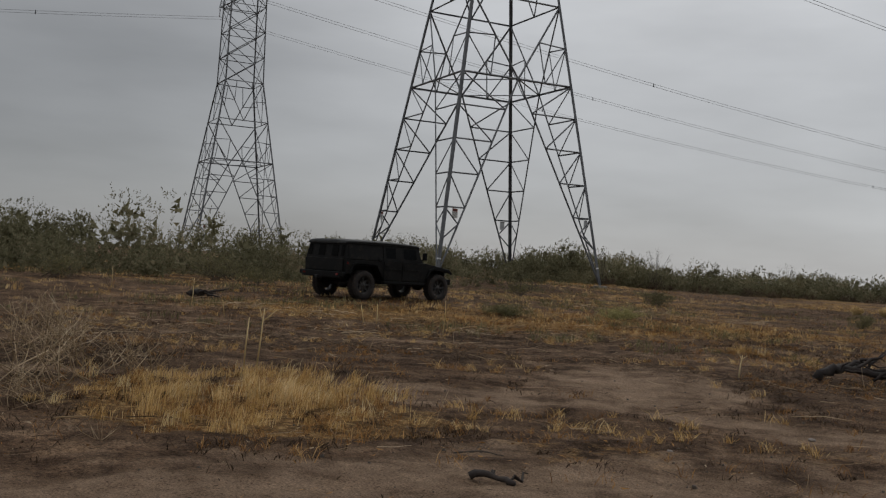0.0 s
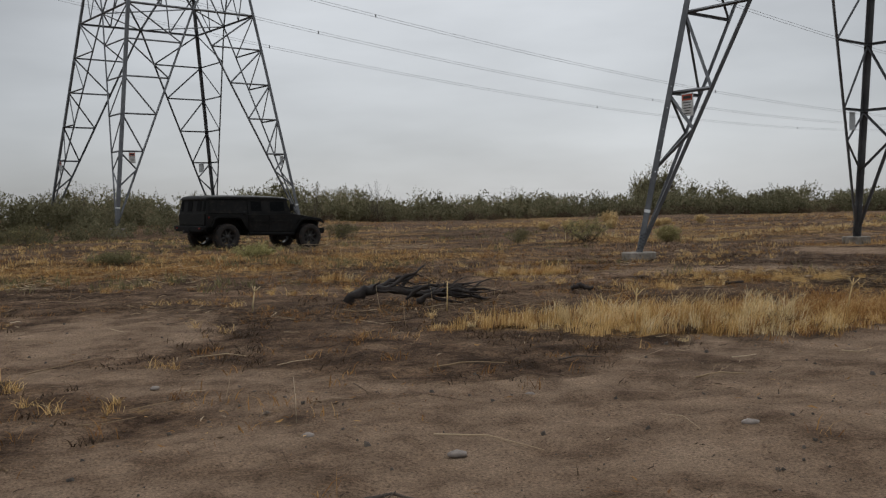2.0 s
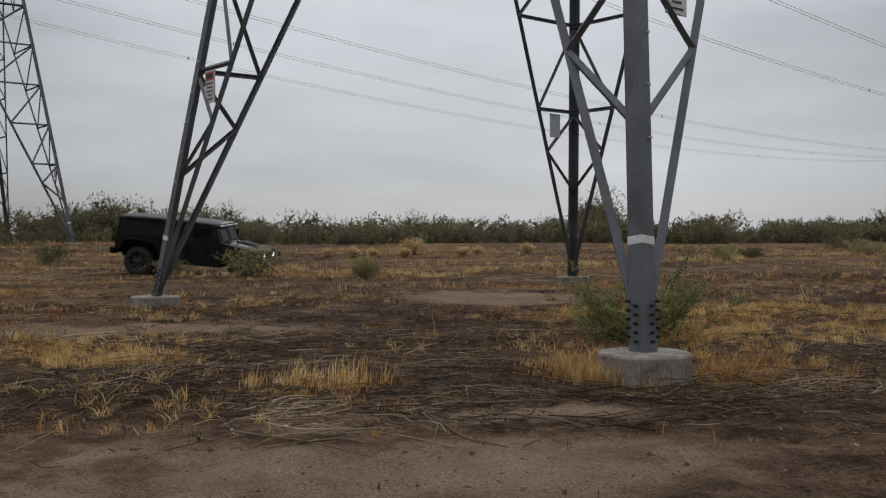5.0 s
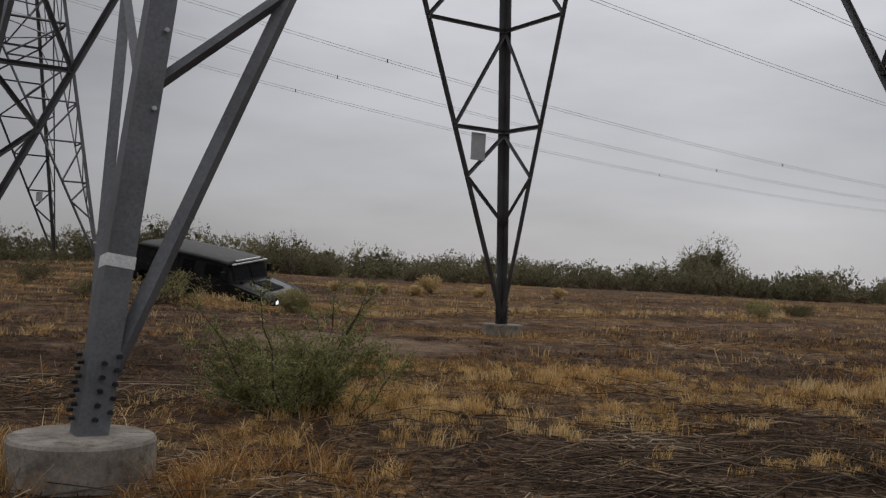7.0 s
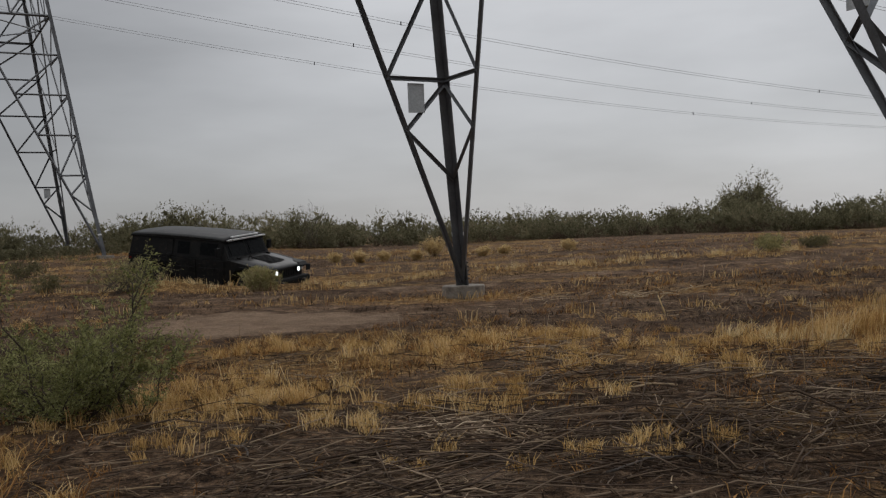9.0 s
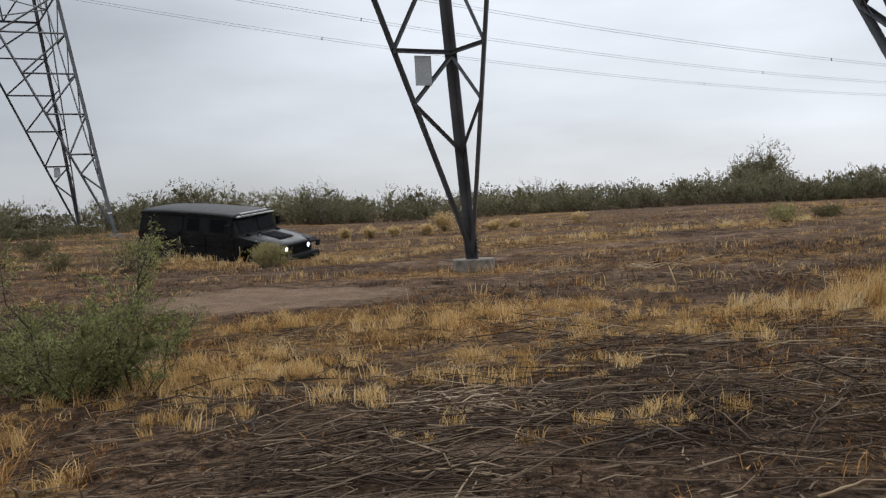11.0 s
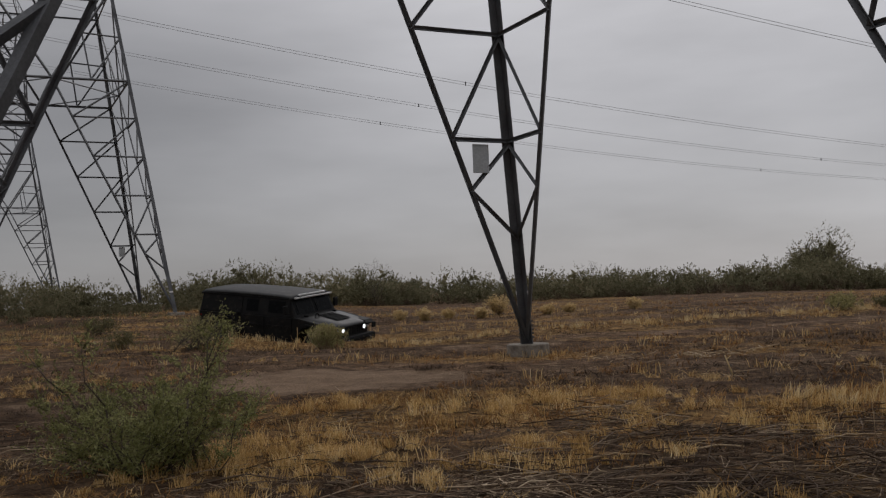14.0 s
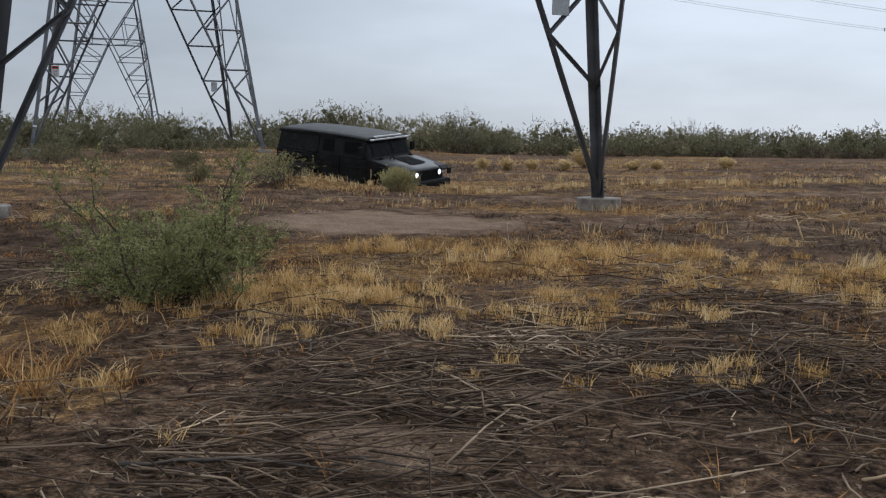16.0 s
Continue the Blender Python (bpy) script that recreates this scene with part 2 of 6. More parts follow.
STONE = worn("pale_field_stone", (0.30, 0.25, 0.21), (0.17, 0.14, 0.12), 5, 40, 0.85, 0, 0.4)


def glass_material():
    m, nn, ln, b = node_mat("tinted_window_glass", 0.12, 0.0, 0.045)
    b.inputs["Base Color"].default_value = (0.004, 0.0045, 0.005, 1)
    tc = nn("ShaderNodeTexCoord")
    n = noise_tex(nn, ln, 4.0, 5, 0.6, tc.outputs["Object"])
    rr = nn("ShaderNodeMapRange")
    rr.inputs[3].default_value, rr.inputs[4].default_value = 0.10, 0.42
    ln(n.outputs["Fac"], rr.inputs[0])
    ln(rr.outputs[0], b.inputs["Roughness"])
    return m


def lamp_material():
    m, nn, ln, b = node_mat("lit_headlamp_lens", 0.15)
    b.inputs["Base Color"].default_value = (0.8, 0.85, 0.9, 1)
    b.inputs["Emission Color"].default_value = (0.92, 0.97, 1.0, 1)
    b.inputs["Emission Strength"].default_value = 2.2
    return m


GLASS, LAMP = glass_material(), lamp_material()
DUSTY_GLASS = worn("dusty_black_glass", (0.007, 0.007, 0.007), (0.004, 0.004, 0.004), 4, 80, 0.75, 0, 0.04, 0.05)
GOLD = plant("dry_golden_grass", [(0.0, (0.15, 0.080, 0.028)), (0.28, (0.40, 0.240, 0.085)), (0.6, (0.68, 0.455, 0.19)), (1.0, (0.86, 0.70, 0.42))], scale=1.6, translucent=0.3)
PALE = plant("pale_dry_grass", [(0.0, (0.30, 0.20, 0.085)), (0.5, (0.66, 0.50, 0.26)), (1.0, (0.88, 0.76, 0.50))], scale=1.6, translucent=0.3)
WEED = plant("dark_dead_weed", [(0.0, (0.018, 0.013, 0.010)), (0.5, (0.060, 0.040, 0.027)), (1.0, (0.17, 0.105, 0.058))], translucent=0.1)
RUST = plant("rust_brown_stubble", [(0.0, (0.065, 0.032, 0.014)), (0.35, (0.19, 0.090, 0.032)), (0.7, (0.41, 0.220, 0.078)), (1.0, (0.62, 0.42, 0.19))])
STRAW = plant("bleached_straw_stalks", [(0.0, (0.13, 0.085, 0.050)), (0.4, (0.31, 0.220, 0.130)), (0.8, (0.54, 0.42, 0.28)), (1.0, (0.70, 0.59, 0.43))], translucent=0.0)
TWIG = plant("grey_weathered_twigs", [(0.0, (0.017, 0.011, 0.008)), (0.42, (0.070, 0.047, 0.032)), (0.68, (0.185, 0.132, 0.089)), (0.86, (0.38, 0.285, 0.19)), (1.0, (0.60, 0.475, 0.335))], translucent=0.0)
HERB = plant("grey_green_herbs", [(0.0, (0.085, 0.078, 0.038)), (0.5, (0.17, 0.155, 0.078)), (1.0, (0.30, 0.25, 0.13))])
LEAF = plant("mesquite_leaves", [(0.0, (0.075, 0.078, 0.026)), (0.45, (0.21, 0.212, 0.080)), (1.0, (0.45, 0.44, 0.205))], scale=3.0, translucent=0.35)
SAGE = plant("sage_leaves", [(0.0, (0.17, 0.155, 0.065)), (0.5, (0.34, 0.31, 0.135)), (1.0, (0.50, 0.45, 0.22))], scale=2.0, translucent=0.35)
BRUSH = plant("desert_scrub_leaves", [(0.0, (0.062, 0.056, 0.034)), (0.35, (0.140, 0.130, 0.074)), (0.7, (0.215, 0.196, 0.116)), (1.0, (0.31, 0.255, 0.165))], scale=0.30, translucent=0.35)
WEED_SCRUB = plant("dry_brown_scrub", [(0.0, (0.045, 0.034, 0.025)), (0.5, (0.11, 0.082, 0.055)), (1.0, (0.21, 0.16, 0.10))], scale=0.3, translucent=0.15)
YELLOW = plant("yellow_rabbitbrush", [(0.0, (0.40, 0.28, 0.12)), (0.5, (0.58, 0.43, 0.21)), (1.0, (0.72, 0.58, 0.34))], scale=1.0, translucent=0.45)


# ---- mesh helpers ----
def finish(name, bm, mat, smooth=False):
    me = bpy.data.meshes.new(name)
    bmesh.ops.recalc_face_normals(bm, faces=bm.faces[:])
    bm.to_mesh(me)
    bm.free()
    me.materials.append(mat)
    if smooth:
        me.polygons.foreach_set("use_smooth", [True] * len(me.polygons))
    return me


def part(name, bm, mat, parent=None, label="", smooth=False):
    ob = new(name, finish(name, bm, mat, smooth) if isinstance(bm, bmesh.types.BMesh) else bm)
    ob.parent = parent
    if label:
        tagged(ob, label)
    return ob


def empty(name, label, category, m=None, group=""):
    ob = new(name)
    ob.empty_display_size = 0.2
    if m is not None:
        ob.matrix_basis = m
    return tagged(ob, label, category, group)


def soup(name, verts, tris, mat, smooth=False):
    """A mesh from arrays of vertices and triangles."""
    me = bpy.data.meshes.new(name)
    verts, tris = np.asarray(verts, np.float32), np.asarray(tris, np.int32)
    me.vertices.add(len(verts))
    me.vertices.foreach_set("co", verts.ravel())
    me.loops.add(tris.size)
    me.loops.foreach_set("vertex_index", tris.ravel())
    me.polygons.add(len(tris))
    me.polygons.foreach_set("loop_start", np.arange(0, tris.size, 3, dtype=np.int32))
    me.polygons.foreach_set("loop_total", np.full(len(tris), 3, np.int32))
    if smooth:
        me.polygons.foreach_set("use_smooth", np.ones(len(tris), bool))
    me.update(calc_edges=True)
    me.validate()
    me.materials.append(mat)
    return me


def box(bm, lo, hi, bevel=0.0, m=None):
    r = bmesh.ops.create_cube(bm, size=1)
    vs = r["verts"]
    c, s = [(a + b) / 2 for a, b in zip(lo, hi)], [b - a for a, b in zip(lo, hi)]
    for v in vs:
        v.co = Vector([c[k] + v.co[k] * s[k] for k in range(3)])
        if m is not None:
            v.co = m @ v.co
    if bevel:
        es = {e for v in vs for e in v.link_edges}
        bmesh.ops.bevel(bm, geom=list(es), offset=bevel, segments=2, affect="EDGES", profile=0.6)
    return bm


def new_box(lo, hi, bevel=0.0, m=None):
    return box(bmesh.new(), lo, hi, bevel, m)


def prism(points, y0, y1, bevel=0.0):
    """A side outline (x, z) drawn out from y0 to y1."""
    bm = bmesh.new()
    f = bm.faces.new([bm.verts.new((x, y0, z)) for x, z in points])
    r = bmesh.ops.extrude_face_region(bm, geom=[f])
    for v in r["geom"]:
        if isinstance(v, bmesh.types.BMVert):
            v.co.y = y1
    if bevel:
        es = [e for e in bm.edges if abs(e.verts[0].co.y - e.verts[1].co.y) < 1e-6]
        bmesh.ops.bevel(bm, geom=es, offset=bevel, segments=2, affect="EDGES", profile=0.6)
    return bm


def lathe(profile, n=28, axis="y", capped=True):
    """A profile of (radius, along) turned round an axis."""
    bm = bmesh.new()
    rings = []
    for r, a in profile:
        ring = []
        for k in range(n):
            c, s = r * math.cos(2 * math.pi * k / n), r * math.sin(2 * math.pi * k / n)
            ring.append(bm.verts.new((c, a, s) if axis == "y" else (c, s, a)))
        rings.append(ring)
    for p, q in zip(rings, rings[1:]):
        for k in range(n):
            bm.faces.new((p[k], p[(k + 1) % n], q[(k + 1) % n], q[k]))
    for ring in (rings[0], rings[-1]) if capped else ():
        bm.faces.new(ring)
    if not capped:
        bmesh.ops.remove_doubles(bm, verts=bm.verts[:], dist=1e-6)
    return bm


def sstep(a, b, x):
    t = np.clip((np.asarray(x, float) - a) / (b - a), 0, 1)
    return t * t * (3 - 2 * t)


# ---- the lie of the land ----
def seg_dist(x, y, pts):
    d = np.full(np.shape(x), 1e9)
    for (ax, ay), (bx, by) in zip(pts, pts[1:]):
        L = (bx - ax) ** 2 + (by - ay) ** 2
        t = np.clip(((x - ax) * (bx - ax) + (y - ay) * (by - ay)) / L, 0, 1)
        d = np.minimum(d, np.hypot(x - ax - t * (bx - ax), y - ay - t * (by - ay)))
    return d


def wob(x, y, s, k=0.0):
    return (np.sin(x * s + 1.3 * np.sin(y * s * 0.7 + k) + k) + np.sin(y * s * 1.1 + 1.7 * np.sin(x * s * 0.6 - k) + 2 * k)) / 2


def patchy(x, y, s, k=0.0):
    """Uneven patches about 1/s metres wide, from 0 to 1."""
    out = 0.0
    for o, w in ((1.0, 0.6), (2.3, 0.4)):
        u, v = np.asarray(x, float) * s * o + 17.3 * k, np.asarray(y, float) * s * o - 9.1 * k
        i, j = np.floor(u), np.floor(v)
        f, g = u - i, v - j
        f, g = f * f * (3 - 2 * f), g * g * (3 - 2 * g)
        h = lambda a, b: np.mod(np.sin(a * 127.1 + b * 311.7 + k) * 43758.5453, 1.0)
        out = out + w * ((h(i, j) * (1 - f) + h(i + 1, j) * f) * (1 - g) + (h(i, j + 1) * (1 - f) + h(i + 1, j + 1) * f) * g)
    return out


BERM = [(11.0, 34.2), (16.0, 35.2), (21.0, 37.2), (33, 45.5)]


def land(x, y):
    x, y = np.asarray(x, float), np.asarray(y, float)
    z = 0.10 * sstep(20, 33, y) + 0.26 * sstep(18, 31, y) * (1 - sstep(-7, 9, x)) * (1 - sstep(40, 52, y))
    z = z + 0.18 * sstep(42, 54, y) + 0.55 * sstep(48, 61, y) * (1 - sstep(-2, 16, x))
    z = z - 0.62 * np.exp(-((((x - 15.4) / 3.4) ** 2 + ((y - 36.8) / 2.4) ** 2) ** 1.3)) + 0.07 * np.exp(-((seg_dist(x, y, BERM) / 0.9) ** 2)) + 0.40 * np.exp(-((seg_dist(x, y, BERM) / 0.6) ** 2)) * sstep(12.2, 13.6, x) * (1 - sstep(16.6, 19.0, x))
    z = z - 0.13 * np.exp(-(((x - 21.3) / 4.0) ** 2 + ((y - 30.3) / 2.2) ** 2)) - 0.05 * np.exp(-(((x - 11.8) / 3.0) ** 2 + ((y - 24.3) / 2.0) ** 2))
    z = z - 0.10 * np.exp(-(((x - 17.6) / 1.3) ** 2 + ((y - 14.2) / 1.0) ** 2))
    z = z + 0.09 * np.exp(-(((x - 27.4) / 2.2) ** 2 + ((y - 20.7) / 1.6) ** 2))
    z = z - 0.30 * sstep(38, 60, x) * sstep(45, 80, y)
    z = z + 0.030 * wob(x, y, 0.55, 0.4) + 0.016 * wob(x, y, 1.9, 1.1) + 0.010 * wob(x, y, 4.6, 2.2)
    return z


ROAD = [(-40, -24), (-1, -3.2), (8.5, 1.6), (16, 5.8), (22, 8.6), (40, 18), (90, 45)]
TRACKS = [[(-25, -1), (-6.2, 9.4), (0.0, 9.7), (4.3, 6.5)], [(-23.5, 10), (-9, 15.6), (-3.0, 17.4), (3.5, 17.9), (7.8, 18.4), (13.0, 20.6), (18.4, 25.6), (29.2, 26.9), (57, 40)], [(11.5, 29.8), (19.9, 32.0), (33.2, 41.5), (67, 58)]]
SANDS = [(18.4, 25.0, 2.5, 2.2, 0.85), (0.6, 12.0, 2.2, 3.6, 0.65), (13.2, 12.2, 2.0, 1.0, 0.45), (15.3, 11.2, 2.6, 1.0, 0.8), (16.3, 12.7, 1.1, 0.4, 0.7), (3.0, 5.0, 6, 2.8, 0.5), (12.4, 20.0, 3.4, 1.1, 0.7), (21.3, 14.35, 0.55, 0.5, 0.7), (21.9, 15.3, 0.4, 0.3, 0.6)]
GOLDS = [(-4.1, 8.1, 1.9, 2.3, 0.68), (8.3, 11.0, 2.3, 1.5, 1.0), (5.7, 11.3, 1.2, 0.6, 0.55), (17.02, 15.0, 0.45, 0.4, 0.7), (17.75, 15.7, 0.5, 0.3, 0.4), (26.2, 20.8, 1.7, 0.8, 1.0), (7.9, 20.1, 1.2, 0.5, 0.9), (3.5, 20.0, 0.7, 0.45, 0.9), (28.7, 23.9, 2.5, 0.8, 0.7), (9.6, 16.3, 1.2, 0.5, 0.5), (14.6, 14.2, 0.9, 0.5, 0.6)]
RUSTS = [(-3.4, 7.0, 2.2, 1.5, 0.9), (20.4, 21.2, 2.7, 2.3, 0.95), (24.4, 20.0, 2.2, 1.3, 0.7), (19.6, 18.2, 1.5, 1.0, 0.7), (22.4, 18.8, 2.0, 1.0, 0.5), (11.6, 17.4, 2.6, 1.2, 0.8), (-0.5, 6.0, 2.2, 0.9, 0.6), (2.6, 7.0, 2.0, 0.8, 0.55), (-3, 24.5, 9, 3.2, 0.7), (21, 29.5, 3.2, 1.8, 0.6), (27, 28, 4, 3, 0.5), (18.7, 14.7, 1.1, 0.6, 1.0), (17.3, 13.9, 0.9, 0.4, 0.5), (24.0, 16.6, 1.4, 0.9, 0.5), (25.4, 18.2, 1.2, 0.8, 0.6), (10.9, 11.2, 1.5, 1.2, 0.8), (3, 28, 9, 3, 0.6), (24.2, 14.6, 1.2, 1.0, 0.4), (18.3, 16.2, 0.8, 0.6, 0.5)]
LITTERS = [(-6.5, 15.5, 4.5, 1.8, 0.9), (-2.3, 18.3, 2.6, 0.6, 1.0), (-7.5, 10.0, 1.8, 2.2, 0.9), (4.4, 13.6, 3.4, 1.3, 0.7), (13.8, 14.6, 2.4, 1.2, 0.8), (16.0, 13.0, 2.0, 1.0, 0.9), (21.8, 14.6, 3.4, 2.6, 1.0), (24.8, 17.4, 3.0, 2.0, 0.9), (14.5, 17.5, 3, 1.6, 0.7), (26, 24.5, 4, 1.4, 0.7), (11.0, 13.8, 2.4, 1.2, 0.7), (8, 14.6, 2.4, 1.0, 0.5), (30, 32, 6, 3, 0.5), (0.8, 15.2, 1.6, 1.0, 0.6)]


def spots(x, y, table):
    out = np.zeros(np.shape(x))
    for cx, cy, rx, ry, w in table:
        out = np.maximum(out, w * np.exp(-((((x - cx) / rx) ** 2 + ((y - cy) / ry) ** 2) ** 1.4)))
    return out


def cover(x, y):
    """Bare sand, straw and litter at a place, each 0 to 1."""
    x, y = np.asarray(x, float), np.asarray(y, float)
    ragged = 0.5 * wob(x, y, 1.1, 0.7) + 0.35 * wob(x, y, 2.7, 1.9)
    bare = 0.60 * (1 - sstep(5.4, 9.6, seg_dist(x, y, ROAD) + 0.9 * ragged + 4.6 * sstep(14.0, 18.5, x) - 1.3 * (1 - sstep(-1.5, 4.0, x))))
    for k, tr in enumerate(TRACKS):
        bare = np.maximum(bare, (0.55, 0.40, 0.42)[k] * (1 - sstep(0.2, 1.7, seg_dist(x, y, tr) + 0.9 * ragged)))
    bare = np.maximum(bare, spots(x, y, SANDS))
    gold, rust = spots(x, y, GOLDS), spots(x, y, RUSTS)
    litter = spots(x, y, LITTERS)
    strip = np.exp(-((seg_dist(x, y, BERM) / 0.8) ** 2)) * 0.7
    farm = sstep(24, 34, y) * (0.16 + 0.38 * wob(x * 0.35, y * 1.6, 1.0, 0.3))
    straw = np.clip(np.maximum.reduce([gold, 0.75 * rust, strip, farm]) - 0.5 * bare, 0, 1)
    litter = np.clip(np.maximum(litter, 0.45 * sstep(14, 26, y) * sstep(-0.2, 0.7, wob(x * 0.4, y, 0.8, 2.0))) * (1 - 0.6 * bare), 0, 1)
    return np.clip(bare, 0, 1), straw, litter, gold, rust


def axis_steps(lo, hi, fine, far_lo, far_hi):
    mid = np.arange(lo, hi + fine / 2, fine)
    out, back, step = [], [], fine
    v = hi
    while v < far_hi:
        step *= 1.14
        v += step
        out.append(v)
    v, step = lo, fine
    while v > far_lo:
        step *= 1.14
        v -= step
        back.append(v)
    return np.concatenate([back[::-1], mid, out])


def make_ground():
    xs, ys = axis_steps(-12, 36, 0.22, -3000, 3000), axis_steps(2, 42, 0.22, -1500, 3500)
    X, Y = np.meshgrid(xs, ys)
    Z = land(X, Y) + 0.012 * rng.standard_normal(X.shape) * (np.abs(X) < 60)
    nx, ny = len(xs), len(ys)
    a = (np.arange(ny - 1)[:, None] * nx + np.arange(nx - 1)[None]).ravel()
    tris = np.concatenate([np.stack([a, a + 1, a + nx + 1], 1), np.stack([a, a + nx + 1, a + nx], 1)])
    me = soup("ground", np.stack([X, Y, Z], -1).reshape(-1, 3), tris, GROUND, True)
    b, s, l, _, _ = cover(X.ravel(), Y.ravel())
    col = me.color_attributes.new("cover", "FLOAT_COLOR", "POINT")
    col.data.foreach_set("color", np.stack([b, s, l, np.ones_like(b)], 1).astype(np.float32).ravel())
    return tagged(new("ground", me), "damp brown desert soil with straw and twig litter", "ground", kind="structure")


make_ground()

# ---- lattice transmission towers ----
TA, TS, ZF, ZB, ZW, ZT = 5.7, 0.144, 0.2, 12.66, 22.8, 35.8


def angle_bar(p, q, size, out, thick=None):
    """A rolled L-section from p to q, its heel turned towards out."""
    p, q, out = Vector(p), Vector(q), Vector(out)
    d = (q - p).normalized()
    e1 = out - d * out.dot(d)
    e1 = e1.normalized() if e1.length > 1e-4 else d.orthogonal().normalized()
    e2 = d.cross(e1)
    f1, f2 = (e1 + e2).normalized(), (e1 - e2).normalized()
    t = thick or size * 0.11
    prof = [(0, 0), (-size, 0), (-size, -t), (-t, -t), (-t, -size), (0, -size)]
    bm = bmesh.new()
    rings = [[bm.verts.new(c + f1 * a + f2 * b + e1 * (size * 0.35)) for a, b in prof] for c in (p, q)]
    for k in range(6):
        bm.faces.new((rings[0][k], rings[0][(k + 1) % 6], rings[1][(k + 1) % 6], rings[1][k]))
    bm.faces.new(rings[0])
    bm.faces.new(rings[1][::-1])
    return bm


def w_at(z):
    return TA - TS * z


def leg_at(z):
    return Vector((-w_at(z), -w_at(z), z))


def tower_quarter(t, turn):
    """One corner: leg, footing, the two hip braces with their redundants, sign and bolts."""
    def add(name, bm, mat, label="", smooth=False, parent=t):
        bmesh.ops.transform(bm, matrix=turn, verts=bm.verts[:])
        return part(name, bm, mat, parent, label, smooth)

    out = Vector((-1, -1, 0))
    add("leg", angle_bar(leg_at(ZF), leg_at(ZW), 0.18, out), STEEL)
    add("cage_leg", angle_bar(leg_at(ZW), Vector((-2.2, -2.2, ZT)), 0.16, out), STEEL)
    base = leg_at(ZF)
    foot = lathe([(0.38, -0.9), (0.445, -0.9), (0.445, ZF - 0.02), (0.43, ZF), (0.0001, ZF)], 40, "z")
    bmesh.ops.translate(foot, verts=foot.verts[:], vec=(base.x, base.y, 0))
    add("footing", foot, CONCRETE, "round rain-stained concrete footing")
    stub = angle_bar(leg_at(ZF - 0.15), leg_at(ZF + 0.52), 0.193, out)
    add("leg_stub", stub, STEEL, "bolted stub angle in the footing")
    band = angle_bar(leg_at(1.24), leg_at(1.32), 0.187, out)
    add("paint_band", band, WHITE_PAINT, "worn white paint band")
    f1, f2 = Vector((1, 0, 0)), Vector((0, 1, 0))
    d = (leg_at(5) - leg_at(0)).normalized()
    bolt_mesh = None
    for r in range(5):
        for flange in (f1, f2):
            for c in (0.045, 0.13):
                pos = leg_at(ZF + 0.10 + 0.085 * r + (0.04 if c > 0.1 else 0)) + flange * c
                nrm = -f2 if flange is f1 else -f1
                bm = bmesh.new()
                bmesh.ops.create_cone(bm, cap_ends=True, segments=6, radius1=0.017, radius2=0.016, depth=0.036)
                q = nrm.to_track_quat("Z", "Y").to_matrix().to_4x4()
                bmesh.ops.transform(bm, matrix=Matrix.Translation(pos + nrm * 0.074) @ q, verts=bm.verts[:])
                add("bolt", bm, BOLT)
    for r in range(5):
        bm = bmesh.new()
        bmesh.ops.create_cone(bm, cap_ends=True, segments=6, radius1=0.017, radius2=0.017, depth=0.03)
        q = (-f2).to_track_quat("Z", "Y").to_matrix().to_4x4()
        bmesh.ops.transform(bm, matrix=Matrix.Translation(leg_at(2.3 + 0.55 * r) + f1 * 0.09 - f2 * 0.070) @ q, verts=bm.verts[:])
        add("rivet_head", bm, SIGN_BACK)

    legz = [2.38, 4.34, 6.41, 8.5, 10.6]
    for along, o in ((f1, Vector((0, -1, 0))), (f2, Vector((-1, 0, 0)))):
        def diag(z):
            return leg_at(z) + along * (w_at(ZB) * (z - ZF) / (ZB - ZF))

        add("hip_brace", angle_bar(diag(ZF + 0.1), diag(ZB), 0.09, o), STEEL)
        bars = [(leg_at(2.38), diag(3.34)), (diag(3.34), leg_at(4.30))]
        for k, z in enumerate(legz[1:]):
            bars.append((leg_at(z), diag(z)))
            if k + 2 < len(legz):
                bars.append((diag(z), leg_at(legz[k + 2])))
        bars.append((diag(10.6), leg_at(ZB)))
        for p, q in bars:
            add("brace", angle_bar(p, q, 0.068, o), STEEL)
        # belt and the panels over it
        mid = Vector((0, -w_at(ZB), ZB)) if along is f1 else Vector((-w_at(ZB), 0, ZB))
        add("belt_bar", angle_bar(leg_at(ZB), mid, 0.10, o), STEEL)
        top = 17.8
        mid2 = Vector((0, -w_at(top), top)) if along is f1 else Vector((-w_at(top), 0, top))
        add("panel_brace", angle_bar(mid, leg_at(top), 0.095, o), STEEL)
        q1 = mid.lerp(leg_at(top), 0.5)
        add("brace", angle_bar(q1, leg_at(15.1), 0.062, o), STEEL)
        add("brace", angle_bar(q1, leg_at(ZB).lerp(mid, 0.5), 0.062, o), STEEL)
        add("brace", angle_bar(leg_at(15.1), leg_at(ZB).lerp(mid, 0.5), 0.062, o), STEEL)
        add("belt_bar", angle_bar(leg_at(top), mid2, 0.085, o), STEEL)
        add("panel_brace", angle_bar(mid2, leg_at(ZW), 0.085, o), STEEL)
        mid3 = Vector((0, -w_at(ZW), ZW)) if along is f1 else Vector((-w_at(ZW), 0, ZW))
        add("belt_bar", angle_bar(leg_at(ZW), mid3, 0.085, o), STEEL)
        q2 = mid2.lerp(leg_at(ZW), 0.5)
        add("brace", angle_bar(q2, leg_at(20.4), 0.06, o), STEEL)
        add("brace", angle_bar(q2, mid3.lerp(leg_at(ZW), 0.4), 0.06, o), STEEL)
